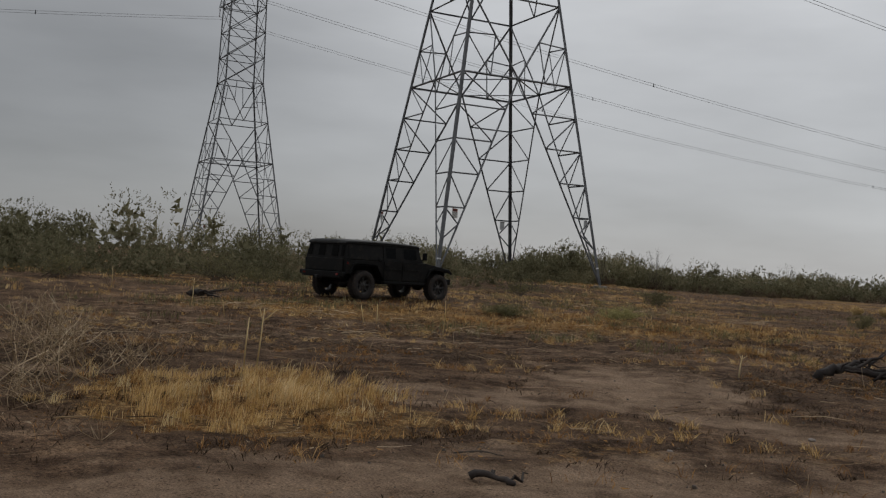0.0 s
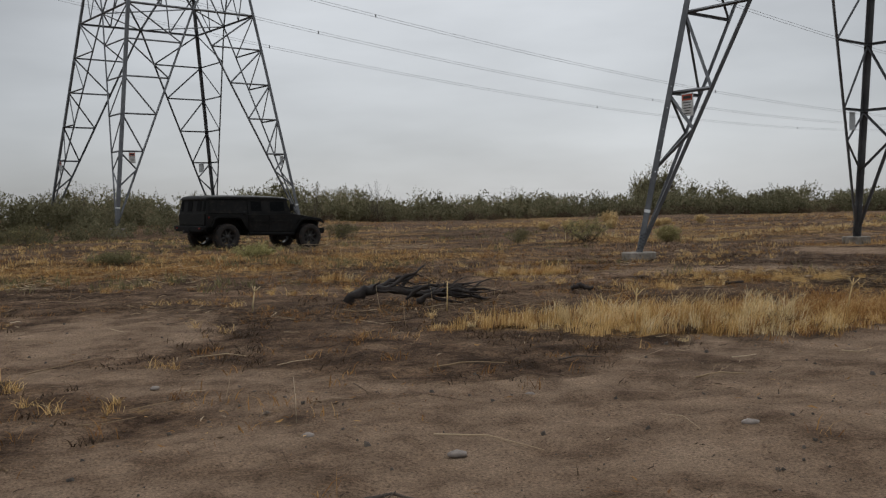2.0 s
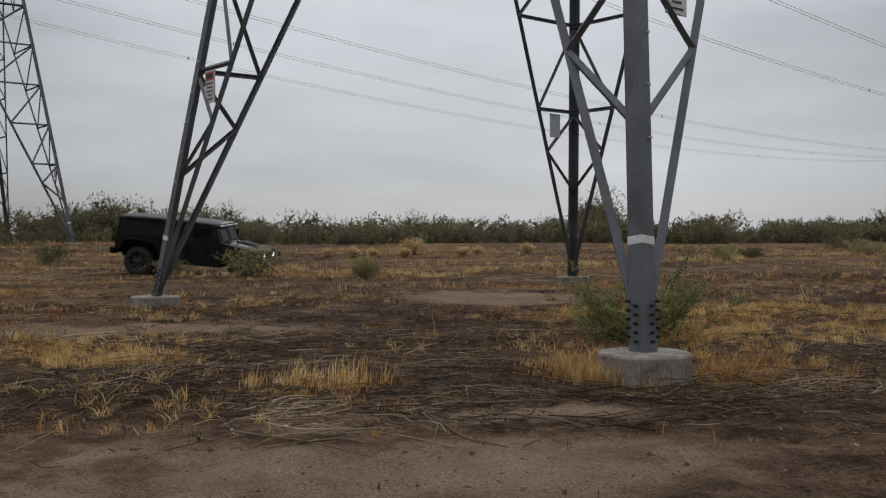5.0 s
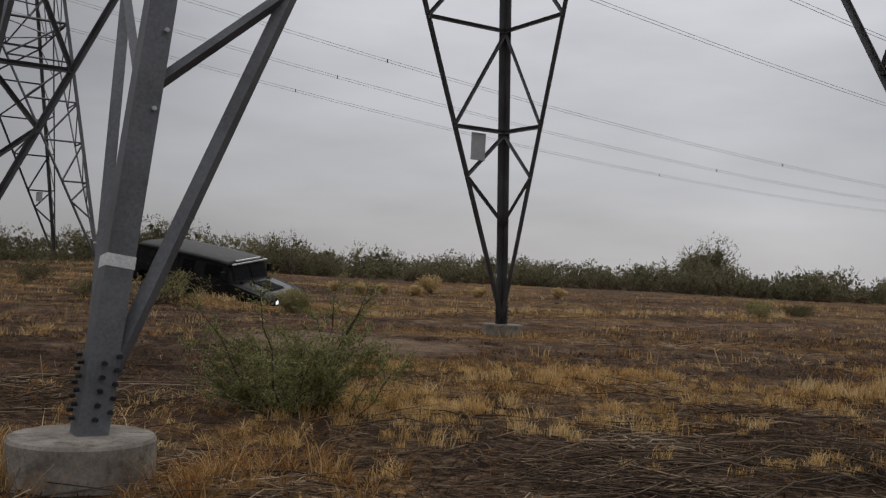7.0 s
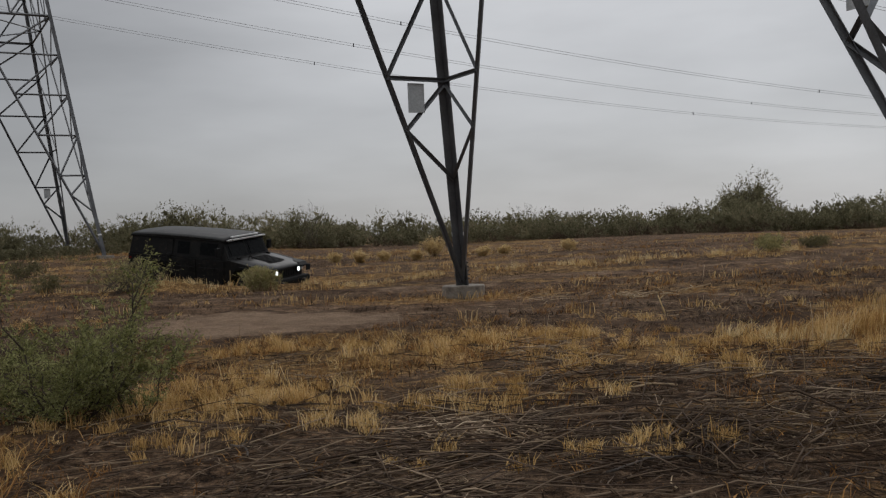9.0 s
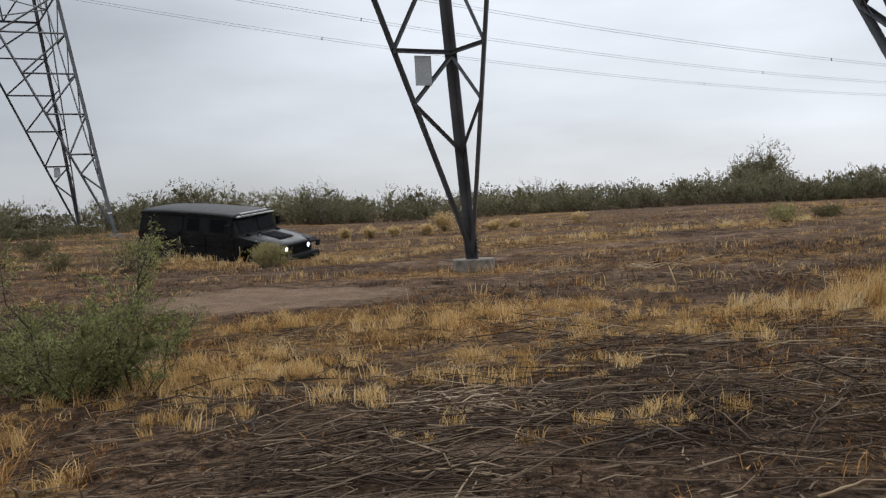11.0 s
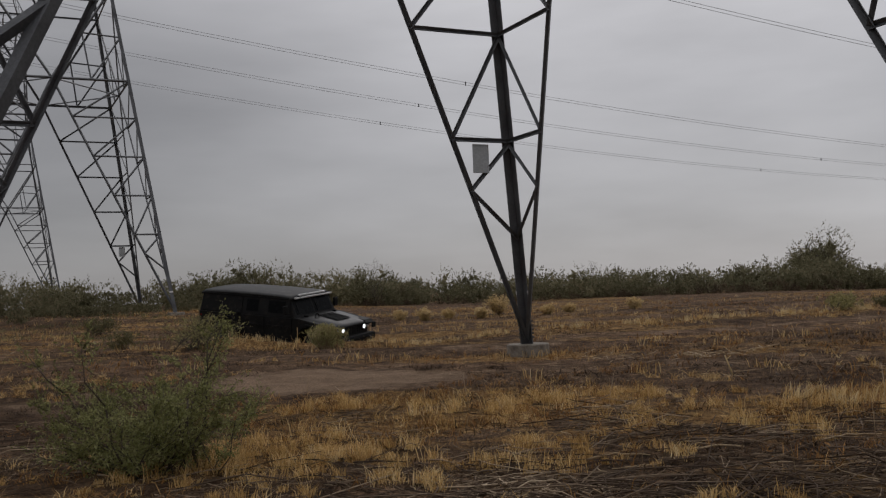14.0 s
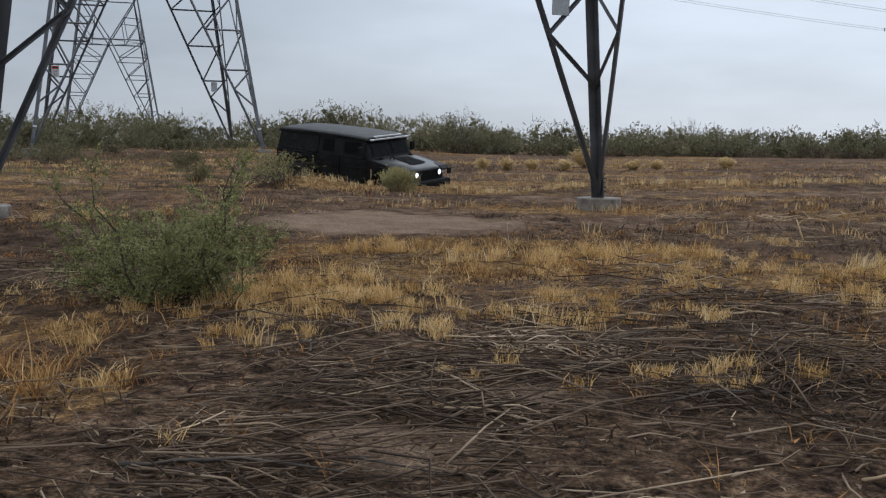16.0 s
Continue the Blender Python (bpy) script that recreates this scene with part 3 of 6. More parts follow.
        # diaphragm bars inside the belt
        other = Vector((-w_at(ZB), 0, ZB)) if along is f1 else Vector((0, -w_at(ZB), ZB))
        if along is f1:
            add("diaphragm_bar", angle_bar(mid, other, 0.08, (0, 0, 1)), STEEL)
        # crossed bars of the cage
        for k in range(4):
            z0, z1 = ZW + 3.25 * k, ZW + 3.25 * k + 3.25
            c = lambda z: 2.326 - 0.126 * (z - ZW) / (ZT - ZW)
            a, b = c(z0), c(z1)
            if along is f1:
                p0, p1, p2 = Vector((-a, -a, z0)), Vector((b, -b, z1)), Vector((-b, -b, z1))
                p3, p4 = Vector((a, -a, z0)), Vector((-b, -b, z1))
            else:
                p0, p1, p2 = Vector((-a, -a, z0)), Vector((-b, b, z1)), Vector((-b, -b, z1))
                p3, p4 = Vector((-a, a, z0)), Vector((-b, -b, z1))
            if along is f1:
                add("cage_brace", angle_bar(p0, p1, 0.075, o), STEEL)
                add("cage_brace", angle_bar(p3 + o * 0.09, p4 + o * 0.09, 0.075, o), STEEL)
                add("cage_bar", angle_bar(p2, p1, 0.07, o), STEEL)
    # warning sign under the first horizontal, facing outwards
    z = 4.34
    c = leg_at(z) + f1 * (w_at(ZB) * (z - ZF) / (ZB - ZF) * 0.48) + Vector((0, -0.06, -0.36))

    def slab(x0, x1, y0, y1, z0, z1, bevel=0.0):
        return new_box((c.x + x0, c.y + y0, c.z + z0), (c.x + x1, c.y + y1, c.z + z1), bevel)

    plate = add("sign_plate", slab(-0.18, 0.18, -0.008, 0.008, -0.29, 0.29, 0.004), SIGN_BACK, "bare metal warning plate")
    add("sign_face", slab(-0.172, 0.172, -0.012, -0.0085, -0.282, 0.282), SIGN_WHITE, "white sign face", parent=plate)
    add("sign_heading", slab(-0.155, 0.155, -0.016, -0.0125, 0.11, 0.262), SIGN_RED, "red heading panel", parent=plate)
    add("sign_lettering", slab(-0.12, 0.12, -0.020, -0.0165, 0.15, 0.222), SIGN_INK, parent=plate)
    for k in range(5):
        half = (0.13, 0.10, 0.13, 0.08, 0.11)[k]
        zz = 0.055 - 0.07 * k
        add("sign_lettering", slab(-half, half, -0.016, -0.0125, zz - 0.011, zz + 0.011), SIGN_INK, parent=plate)


def make_tower(m):
    t = empty("transmission_tower", "tall grey galvanised lattice tower on concrete footings", "transmission tower", m, "row of towers")
    for k in range(4):
        tower_quarter(t, pose(0, 0, 0, 0, 0, 90 * k))
    # cross-arms over the cage
    for s in (-1, 1):
        tip = Vector((0, s * 15.2, 35.9))
        for x in (-2.2, 2.2):
            for z in (32.8, 35.8):
                part("arm_chord", angle_bar((x, s * 2.2, z), tip, 0.10, (x, 0, z - 34.3)), STEEL, t)
            for k in range(4):
                f, g = k / 5, (k + 1) / 5
                lo, hi = Vector((x, s * 2.2, 32.8)).lerp(tip, f), Vector((x, s * 2.2, 35.8)).lerp(tip, g)
                part("arm_brace", angle_bar(lo, hi, 0.06, (x, 0, 0)), STEEL, t)
        for k in range(1, 5):
            for z in (32.8, 35.8):
                a, b = Vector((-2.2, s * 2.2, z)).lerp(tip, k / 5), Vector((2.2, s * 2.2, z)).lerp(tip, k / 5)
                part("arm_brace", angle_bar(a, b, 0.055, (0, 0, 1)), STEEL, t)
    part("arm_brace", angle_bar((0, -2.2, 35.7), (0, 2.2, 35.7), 0.08, (0, 0, 1)), STEEL, t)
    for v in (-14.7, 0.0, 14.7):
        prof = []
        for k in range(11):
            z = 34.5 + 0.11 * k
            prof += [(0.03, z), (0.125, z + 0.02), (0.03, z + 0.055)]
        bm = lathe(prof, 12, "z")
        bmesh.ops.translate(bm, verts=bm.verts[:], vec=(0, v, 0))
        part("insulator_string", bm, GLASS_INS, t, "string of brown insulator discs", True)
    return t


TOWERS = [(19.57, 22.53, 0.0), (-5.46, 60.8, 0.66), (-41.6, 118.2, 0.35)]
TURN = 32.05


PHASES = (-14.7, 0.0, 14.7)


def wire_z(span):
    return 34.3 - 0.1385 * abs(span) + 0.000337 * span * span


def make_wires(ox, oy, oz):
    """Three twin conductors, one over the other, with spacers."""
    R = Matrix.Rotation(radians(TURN), 4, "Z")
    for v in PHASES:
        for level in (-0.17, 0.17):
            for way in (1, -1):
                bm = bmesh.new()
                rings = []
                for k in range(61):
                    span = way * 400.0 * k / 60
                    c = Vector((ox, oy, oz)) + R @ Vector((span, v, wire_z(span) + level))
                    rings.append([bm.verts.new(c + Vector((0, 0, 0.026)) if j == 0 else c + R @ Vector((0, 0.0225 * (1 if j == 1 else -1), -0.013))) for j in range(3)])
                for p, q in zip(rings, rings[1:]):
                    for j in range(3):
                        bm.faces.new((p[j], p[(j + 1) % 3], q[(j + 1) % 3], q[j]))
                bm.faces.new(rings[0])
                bm.faces.new(rings[-1])
                ob = new("power_cable", finish("power_cable", bm, WIRE, True))
                tagged(ob, "long sagging grey overhead power conductor", "power cable", "overhead conductors")
        for span in [54 + 78 * k for k in range(-5, 5)]:
            bm = new_box((-0.06, -0.05, -0.25), (0.06, 0.05, 0.25), 0.015)
            ob = new("cable_spacer", finish("cable_spacer", bm, BOLT))
            ob.matrix_basis = Matrix.Translation((ox, oy, oz)) @ R @ Matrix.Translation((span, v, wire_z(span)))
            tagged(ob, "dark spacer clamp between two power conductors", "cable spacer", "conductor spacers")


tower = make_tower(pose(*TOWERS[0], 0, 0, TURN))
for p in TOWERS[1:]:
    copy_thing(tower, pose(*p, 0, 0, TURN))
for p in TOWERS:
    make_wires(*p)

# ---- the truck ----
TK = 1.0
WHEEL_X, WHEEL_Y, WHEEL_R = 1.65, 0.93, 0.455


def make_wheel(truck, x, y):
    """Hub at the origin; the outer face looks along -y on the right-hand side."""
    side = -1 if y < 0 else 1
    hub = new("wheel")
    hub.empty_display_size = 0.1
    hub.parent = truck
    hub.location = (x, y, WHEEL_R)
    R = WHEEL_R
    tyre = lathe([(0.27, -0.155), (0.33, -0.165), (0.40, -0.165), (R - 0.012, -0.135), (R, -0.10), (R, 0.10), (R - 0.012, 0.135), (0.40, 0.165), (0.33, 0.165), (0.27, 0.155), (0.26, 0.0), (0.27, -0.155)], 36, capped=False)
    part("tyre", tyre, RUBBER, hub, "dusty black off-road tyre", True)
    lug = bmesh.new()
    for k in range(30):
        a = 2 * math.pi * k / 30
        for s in (-1, 1):
            m = Matrix.Rotation(a + 0.1 * s, 4, "Y") @ Matrix.Translation((R + 0.002, 0.085 * s, 0))
            box(lug, (-0.012, -0.055, -0.028), (0.012, 0.055, 0.028), 0, m)
    part("tread", lug, RUBBER, hub, "chunky tread blocks")
    rim = lathe([(0.27, -0.13), (0.265, -0.10), (0.25, -0.05), (0.245, 0.06), (0.27, 0.13), (0.28, 0.10), (0.28, -0.10), (0.27, -0.13)], 32, capped=False)
    part("rim", rim, RIM, hub, "black alloy rim", True)
    for k in range(8):
        m = Matrix.Rotation(2 * math.pi * k / 8, 4, "Y")
        sp = new_box((0.05, side * 0.07 - 0.02, -0.028), (0.265, side * 0.07 + 0.02, 0.028), 0.008, m)
        part("spoke", sp, RIM, hub, "scuffed alloy spoke")
    cap = lathe([(0.0001, side * 0.13), (0.055, side * 0.125), (0.085, side * 0.08), (0.09, side * 0.02)], 20)
    part("hub_cap", cap, RIM, hub, "", True)
    disc = lathe([(0.0001, 0.01), (0.2, 0.01), (0.2, -0.015), (0.0001, -0.015)], 24)
    part("brake_disc", disc, BOLT, hub)
    return hub


def quad_prism(pts, depth):
    """A panel from four or more corners, thickened along its normal."""
    bm = bmesh.new()
    f = bm.faces.new([bm.verts.new(p) for p in pts])
    f.normal_update()
    n = f.normal.copy()
    r = bmesh.ops.extrude_face_region(bm, geom=[f])
    for v in r["geom"]:
        if isinstance(v, bmesh.types.BMVert):
            v.co += n * depth
    return bm


def make_truck():
    t = empty("off_road_truck", "matt black boxy military-style off-road wagon with lit headlights", "truck")
    # lower tub with cut-out wheel arches
    outline = [(-2.42, 0.80), (-2.44, 1.24), (0.80, 1.24), (0.86, 0.60), (-0.80, 0.60), (-0.98, 0.80), (-1.18, 1.08), (-1.30, 1.12), (-2.02, 1.12), (-2.14, 1.06), (-2.26, 0.80)]
    part("tub", prism(outline, -1.07, 1.07, 0.018), PAINT, t, "matt black lower body")
    for x0, x1 in ((-2.32, -0.92), (0.96, 2.06)):
        for s in (-1, 1):
            part("wheel_well", new_box((x0, min(s * 0.60, s * 0.72), 0.58), (x1, max(s * 0.60, s * 0.72), 1.10), 0.02), TRIM, t, "black inner wheel well")
            part("wheel_well", new_box((x0 + 0.05, min(s * 0.70, s * 1.04), 1.05), (x1 - 0.05, max(s * 0.70, s * 1.04), 1.09), 0.01), TRIM, t, "black inner wheel well")
    part("belly_plate", new_box((-0.85, -0.98, 0.50), (0.95, 0.98, 0.62), 0.03), TRIM, t, "black underbody plate")
    part("inner_floor", new_box((-2.3, -0.72, 0.56), (1.2, 0.72, 0.82), 0.03), TRIM, t)
    # front clip
    nose = [(0.80, 0.62), (0.80, 1.25), (0.98, 1.27), (2.12, 1.10), (2.20, 1.02), (2.20, 0.98), (2.10, 1.0), (1.97, 1.04), (1.35, 1.06), (1.2, 1.0), (1.02, 0.72), (0.98, 0.62)]
    part("fender", prism(nose, -1.07, -0.66, 0.02), PAINT, t)
    part("fender", prism(nose, 0.66, 1.07, 0.02), PAINT, t)
    bm = bmesh.new()
    secs = [(0.80, 1.02, 1.27, 1.30), (1.15, 1.0, 1.25, 1.29), (1.75, 0.93, 1.16, 1.20), (2.08, 0.86, 1.08, 1.12), (2.17, 0.80, 1.03, 1.05)]
    rows = []
    for x, w, ze, zc in secs:
        rows.append([bm.verts.new(p) for p in ((x, -w, ze - 0.06), (x, -w + 0.05, ze), (x, -0.35, zc), (x, 0.35, zc), (x, w - 0.05, ze), (x, w, ze - 0.06))])
    for p, q in zip(rows, rows[1:]):
        for k in range(5):
            bm.faces.new((p[k], p[k + 1], q[k + 1], q[k]))
    r = bmesh.ops.extrude_face_region(bm, geom=bm.faces[:])
    for v in r["geom"]:
        if isinstance(v, bmesh.types.BMVert):
            v.co.z -= 0.05
    hood = part("hood", bm, HOOD_PAINT, t, "wet dark grey hood", True)
    vent = quad_prism([(1.22, -0.34, 1.288), (1.86, -0.34, 1.192), (1.86, 0.34, 1.192), (1.22, 0.34, 1.288)], 0.012)
    vent = part("hood_vent", vent, TRIM, hood, "black louvred hood vent")
    for k in range(7):
        x = 1.28 + 0.085 * k
        z = 1.288 - (x - 1.22) * 0.15
        part("hood_louvre", new_box((x, -0.32, z + 0.010), (x + 0.035, 0.32, z + 0.026), 0.004), TRIM, hood)
    bm = bmesh.new()
    for a in range(9):
        ang = math.pi * a / 8
        bmesh.ops.create_cube(bm, size=0.026, matrix=Matrix.Translation((1.30, -0.5 + 0.09 * math.cos(ang), 1.27 + 0.09 * math.sin(ang))))
    part("lift_hook", bm, TRIM, hood, "black lifting hook")
    for y in (-0.72, 0.72):
        part("hood_latch", new_box((1.02, y - 0.03, 1.27), (1.14, y + 0.03, 1.32), 0.01), TRIM, hood)
    # grille, lamps, bumper
    part("grille", new_box((2.06, -0.80, 0.74), (2.16, 0.80, 1.04), 0.02), PAINT, t, "black slotted grille")
    for k in range(9):
        y = -0.36 + 0.09 * k
        part("grille_slot", new_box((2.155, y - 0.025, 0.80), (2.172, y + 0.025, 1.0), 0.005), TRIM, t)
    for y in (-0.56, 0.56):
        ring = lathe([(0.095, 2.165), (0.12, 2.175), (0.12, 2.195), (0.095, 2.195)], 24)
        bmesh.ops.transform(ring, matrix=Matrix.Translation((0, y, 0.94)) @ Matrix.Rotation(radians(-90), 4, "Z"), verts=ring.verts[:])
        lamp = part("headlight", ring, TRIM, t, "round headlight, switched on", True)
        lens = lathe([(0.0001, 2.205), (0.05, 2.20), (0.093, 2.185), (0.093, 2.17)], 24)
        bmesh.ops.transform(lens, matrix=Matrix.Translation((0, y, 0.94)) @ Matrix.Rotation(radians(-90), 4, "Z"), verts=lens.verts[:])
        part("lens", lens, LAMP, lamp, "bright white lens", True)
        part("turn_signal", new_box((2.155, y + (0.15 if y > 0 else -0.28), 0.90), (2.18, y + (0.28 if y > 0 else -0.15), 0.97), 0.01), BAR_METAL, t)
    part("front_bumper", prism([(2.10, 0.56), (2.10, 0.76), (2.34, 0.76), (2.36, 0.70), (2.34, 0.56)], -0.92, 0.92, 0.02), TRIM, t, "black steel front bumper")
    for y in (-0.55, 0.55):
        part("tow_shackle", new_box((2.33, y - 0.04, 0.60), (2.43, y + 0.04, 0.70), 0.02), BOLT, t)
    part("brush_guard", new_box((2.30, 0.78, 0.88), (2.35, 0.95, 1.05), 0.02), TRIM, t)
    # cabin
    cab = bmesh.new()
    lo = [(-2.43, 1.05, 1.24), (0.92, 1.05, 1.24)]
    hi = [(-2.36, 0.95, 1.82), (0.66, 0.93, 1.80)]
    vs = [cab.verts.new((x, s * y, z)) for x, y, z in lo + hi for s in (-1, 1)]
    for f in ((0, 1, 3, 2), (4, 6, 7, 5), (0, 2, 6, 4), (1, 5, 7, 3), (0, 4, 5, 1), (2, 3, 7, 6)):
        cab.faces.new([vs[k] for k in f])
    bmesh.ops.bevel(cab, geom=cab.edges[:], offset=0.03, segments=2, affect="EDGES", profile=0.6)
    cabin = part("cabin", cab, PAINT, t, "matt black wagon cabin")
    # crowned roof
    rf = bmesh.new()
    rows = []
    for x, dz in ((-2.42, -0.05), (-2.36, 0.0), (-1.6, 0.03), (-0.6, 0.035), (0.3, 0.02), (0.66, 0.0), (0.76, -0.03)):
        rows.append([rf.verts.new((x, y, z + dz)) for y, z in ((-0.985, 1.79), (-0.97, 1.835), (-0.85, 1.868), (-0.45, 1.895), (0.45, 1.895), (0.85, 1.868), (0.97, 1.835), (0.985, 1.79))])
    for p, q in zip(rows, rows[1:]):
        for k in range(7):
            rf.faces.new((p[k], p[k + 1], q[k + 1], q[k]))
    rf.faces.new(rows[0])
    rf.faces.new(rows[-1][::-1])
    rf.faces.new([r[0] for r in rows] + [r[7] for r in rows][::-1])
    part("roof", rf, ROOF_PAINT, t, "wet weathered grey roof", True)
    for s in (-1, 1):
        part("drip_rail", new_box((-2.40, s * 0.985 - 0.015, 1.765), (0.70, s * 0.985 + 0.015, 1.795), 0.006), TRIM, t)

    def on_side(x0, x1, z0, z1, s, depth, lift=0.004):
        """Four corners of a panel on the leaning cabin side."""
        def y(z):
            return 1.05 - (z - 1.24) * (0.105 / 0.57) + lift
        c = [(x0, z0), (x1, z0), (x1, z1), (x0, z1)]
        pts = [(x, s * y(z), z) for x, z in c]
        return quad_prism(pts if s < 0 else pts[::-1], depth)

    for s in (-1, 1):
        # doors: lower skin, upper frame, window, handle
        for x0, x1, w0, w1 in ((-0.86, -0.10, -0.74, -0.34), (-0.06, 0.84, 0.02, 0.58)):
            y = s * 1.07
            lowdoor = new_box((x0, min(y, y + s * 0.028), 0.64), (x1, max(y, y + s * 0.028), 1.235), 0.012)
            door = part("door", lowdoor, PAINT, t, "matt black door with a pressed rib")
            part("door_rib", new_box((x0 + 0.06, min(y + s * 0.026, y + s * 0.046), 0.98), (x1 - 0.06, max(y + s * 0.026, y + s * 0.046), 1.02), 0.008), PAINT, door)
            part("door_handle", new_box((x0 + 0.07, min(y + s * 0.026, y + s * 0.06), 1.09), (x0 + 0.2, max(y + s * 0.026, y + s * 0.06), 1.125), 0.01), TRIM, door, "black door handle")
            xr = x1 - (0.16 if x1 > 0.5 else 0.0)
            part("door_frame", on_side(x0, xr + 0.05, 1.25, 1.77, s, 0.016), PAINT, door)
            part("window_pane", on_side(w0, w1, 1.36, 1.70, s, 0.006, 0.022), GLASS, door, "dark tinted window")
            part("window_seal", on_side(w0 - 0.025, w1 + 0.025, 1.335, 1.725, s, 0.003, 0.0205), TRIM, door)
        part("quarter_panel", on_side(-2.30, -0.92, 1.27, 1.74, s, 0.012), PAINT, t)
        # a plain raised panel in the body paint, not a window
        part("side_panel", on_side(-2.05, -1.10, 1.36, 1.68, s, 0.005, 0.017), PAINT, t, "plain matt black raised side panel")
        arch = [(-2.30, 0.80), (-2.17, 1.10), (-2.04, 1.17), (-1.28, 1.17), (-1.14, 1.12), (-0.94, 0.80), (-0.99, 0.80), (-1.18, 1.08), (-1.30, 1.12), (-2.02, 1.12), (-2.14, 1.06), (-2.25, 0.80)]
        part("arch_flare", prism(arch, s * 1.07, s * 1.13, 0.0), TRIM, t, "black wheel-arch flare")
        arch2 = [(2.22, 0.97), (2.0, 1.10), (1.33, 1.12), (1.15, 1.05), (0.98, 0.74), (1.03, 0.73), (1.2, 1.0), (1.35, 1.06), (1.97, 1.04), (2.18, 0.93)]
        part("arch_flare", prism(arch2, s * 1.06, s * 1.13, 0.0), TRIM, t, "black wheel-arch flare")
        part("rock_slider", new_box((-0.84, min(s * 1.0, s * 1.12), 0.52), (0.96, max(s * 1.0, s * 1.12), 0.61), 0.025), TRIM, t, "black rock slider")
        part("mirror_arm", new_box((0.74, min(s * 1.06, s * 1.24), 1.36), (0.77, max(s * 1.06, s * 1.24), 1.385), 0.005), TRIM, t)
        part("mirror", new_box((0.72, min(s * 1.17, s * 1.33), 1.37), (0.80, max(s * 1.17, s * 1.33), 1.62), 0.02), TRIM, t, "upright black door mirror")
        part("side_marker", new_box((-2.39, min(s * 1.07, s * 1.085), 1.10), (-2.33, max(s * 1.07, s * 1.085), 1.16), 0.005), TAIL_RED, t)
        cap = lathe([(0.0001, s * 1.10), (0.06, s * 1.10), (0.075, s * 1.08), (0.075, s * 1.05)], 16)
        bmesh.ops.translate(cap, verts=cap.verts[:], vec=(-1.02, 0, 1.28))
        part("fuel_cap", cap, TRIM, t, "round black filler cap", True)
    # windscreen: two panes and a pillar
    def screen(y0, y1, z0, z1, lift, depth):
        def x(z):
            return 0.92 - (z - 1.24) * (0.26 / 0.56) + lift
        return quad_prism([(x(z0), y0, z0), (x(z0), y1, z0), (x(z1), y1, z1), (x(z1), y0, z1)], depth)
    part("windscreen_frame", screen(-0.97, 0.97, 1.25, 1.79, 0.002, 0.012), PAINT, t)
    for y0, y1 in ((-0.88, -0.04), (0.04, 0.88)):
        part("windscreen_pane", screen(y0, y1, 1.33, 1.72, 0.017, 0.006), GLASS, t, "dark windscreen pane")
        part("wiper", screen(y0 + 0.1, y0 + 0.13, 1.34, 1.66, 0.026, 0.012), TRIM, t)
    # light bars over the windscreen
    for x, z, y0, y1 in ((0.80, 1.80, -0.90, -0.70), (0.80, 1.80, -0.66, 0.92), (0.72, 1.865, -0.62, 0.66)):
        bar = part("light_bar", new_box((x, y0, z - 0.022), (x + 0.055, y1, z + 0.022), 0.01), BAR_METAL, t, "slim pale light bar")
        part("bar_bracket", new_box((x - 0.07, (y0 + y1) / 2 - 0.02, z - 0.05), (x + 0.01, (y0 + y1) / 2 + 0.02, z), 0.005), TRIM, bar)
    # tail
    part("tailgate", new_box((-2.475, -0.96, 0.86), (-2.435, 0.96, 1.26), 0.015), PAINT, t, "matt black tailgate")
    for y0, y1 in ((-0.93, -0.78), (-0.62, -0.30), (0.06, 0.38), (0.74, 0.92)):
        bm = quad_prism([(-2.432, y0, 1.34), (-2.378, y0, 1.70), (-2.378, y1, 1.70), (-2.432, y1, 1.34)], -0.012)
        bmesh.ops.translate(bm, verts=bm.verts[:], vec=(-0.008, 0, 0))
        part("rear_pane", bm, DUSTY_GLASS, t, "dark rear window")
    part("rear_bumper", new_box((-2.60, -1.0, 0.64), (-2.44, 1.0, 0.84), 0.03), TRIM, t, "black steel rear bumper")
    for y in (-0.86, 0.86):
        part("tail_lamp", new_box((-2.615, y - 0.06, 0.73), (-2.595, y + 0.06, 0.79), 0.01), TAIL_RED, t, "dull red tail lamp")
    part("tow_hitch", new_box((-2.78, -0.06, 0.60), (-2.55, 0.06, 0.70), 0.02), BOLT, t)
    part("plate_holder", new_box((-2.615, -0.16, 0.70), (-2.60, 0.16, 0.82), 0.004), TRIM, t)
    for s in (-1, 1):
        part("bumper_end", new_box((-2.58, min(s * 0.98, s * 1.10), 0.70), (-2.46, max(s * 0.98, s * 1.16), 0.84), 0.03), TRIM, t)
    # running gear
    for x in (-WHEEL_X, WHEEL_X):
        ax = lathe([(0.05, -0.80), (0.05, -0.2), (0.16, -0.12), (0.16, 0.12), (0.05, 0.2), (0.05, 0.80)], 14)
        bmesh.ops.translate(ax, verts=ax.verts[:], vec=(x, 0, WHEEL_R + 0.02))
        part("axle", ax, BOLT, t, "", True)
    part("exhaust_pipe", new_box((-2.3, 0.35, 0.50), (0.8, 0.43, 0.58), 0.03), BOLT, t)
    wheels = [make_wheel(t, x, y) for x in (-WHEEL_X, WHEEL_X) for y in (-WHEEL_Y, WHEEL_Y)]
    # true size of this lifted build
    for ob in t.children_recursive:
        if ob.type == "MESH":
            ob.data.transform(Matrix.Scale(TK, 4))
            if ob.parent not in wheels:
                # the cabin of this model is low: press all above the belt line
                for v in ob.data.vertices:
                    if v.co.z > 1.24:
                        v.co.z = 1.24 + (v.co.z - 1.24) * 0.97
        else:
            ob.location *= TK
    return t, wheels


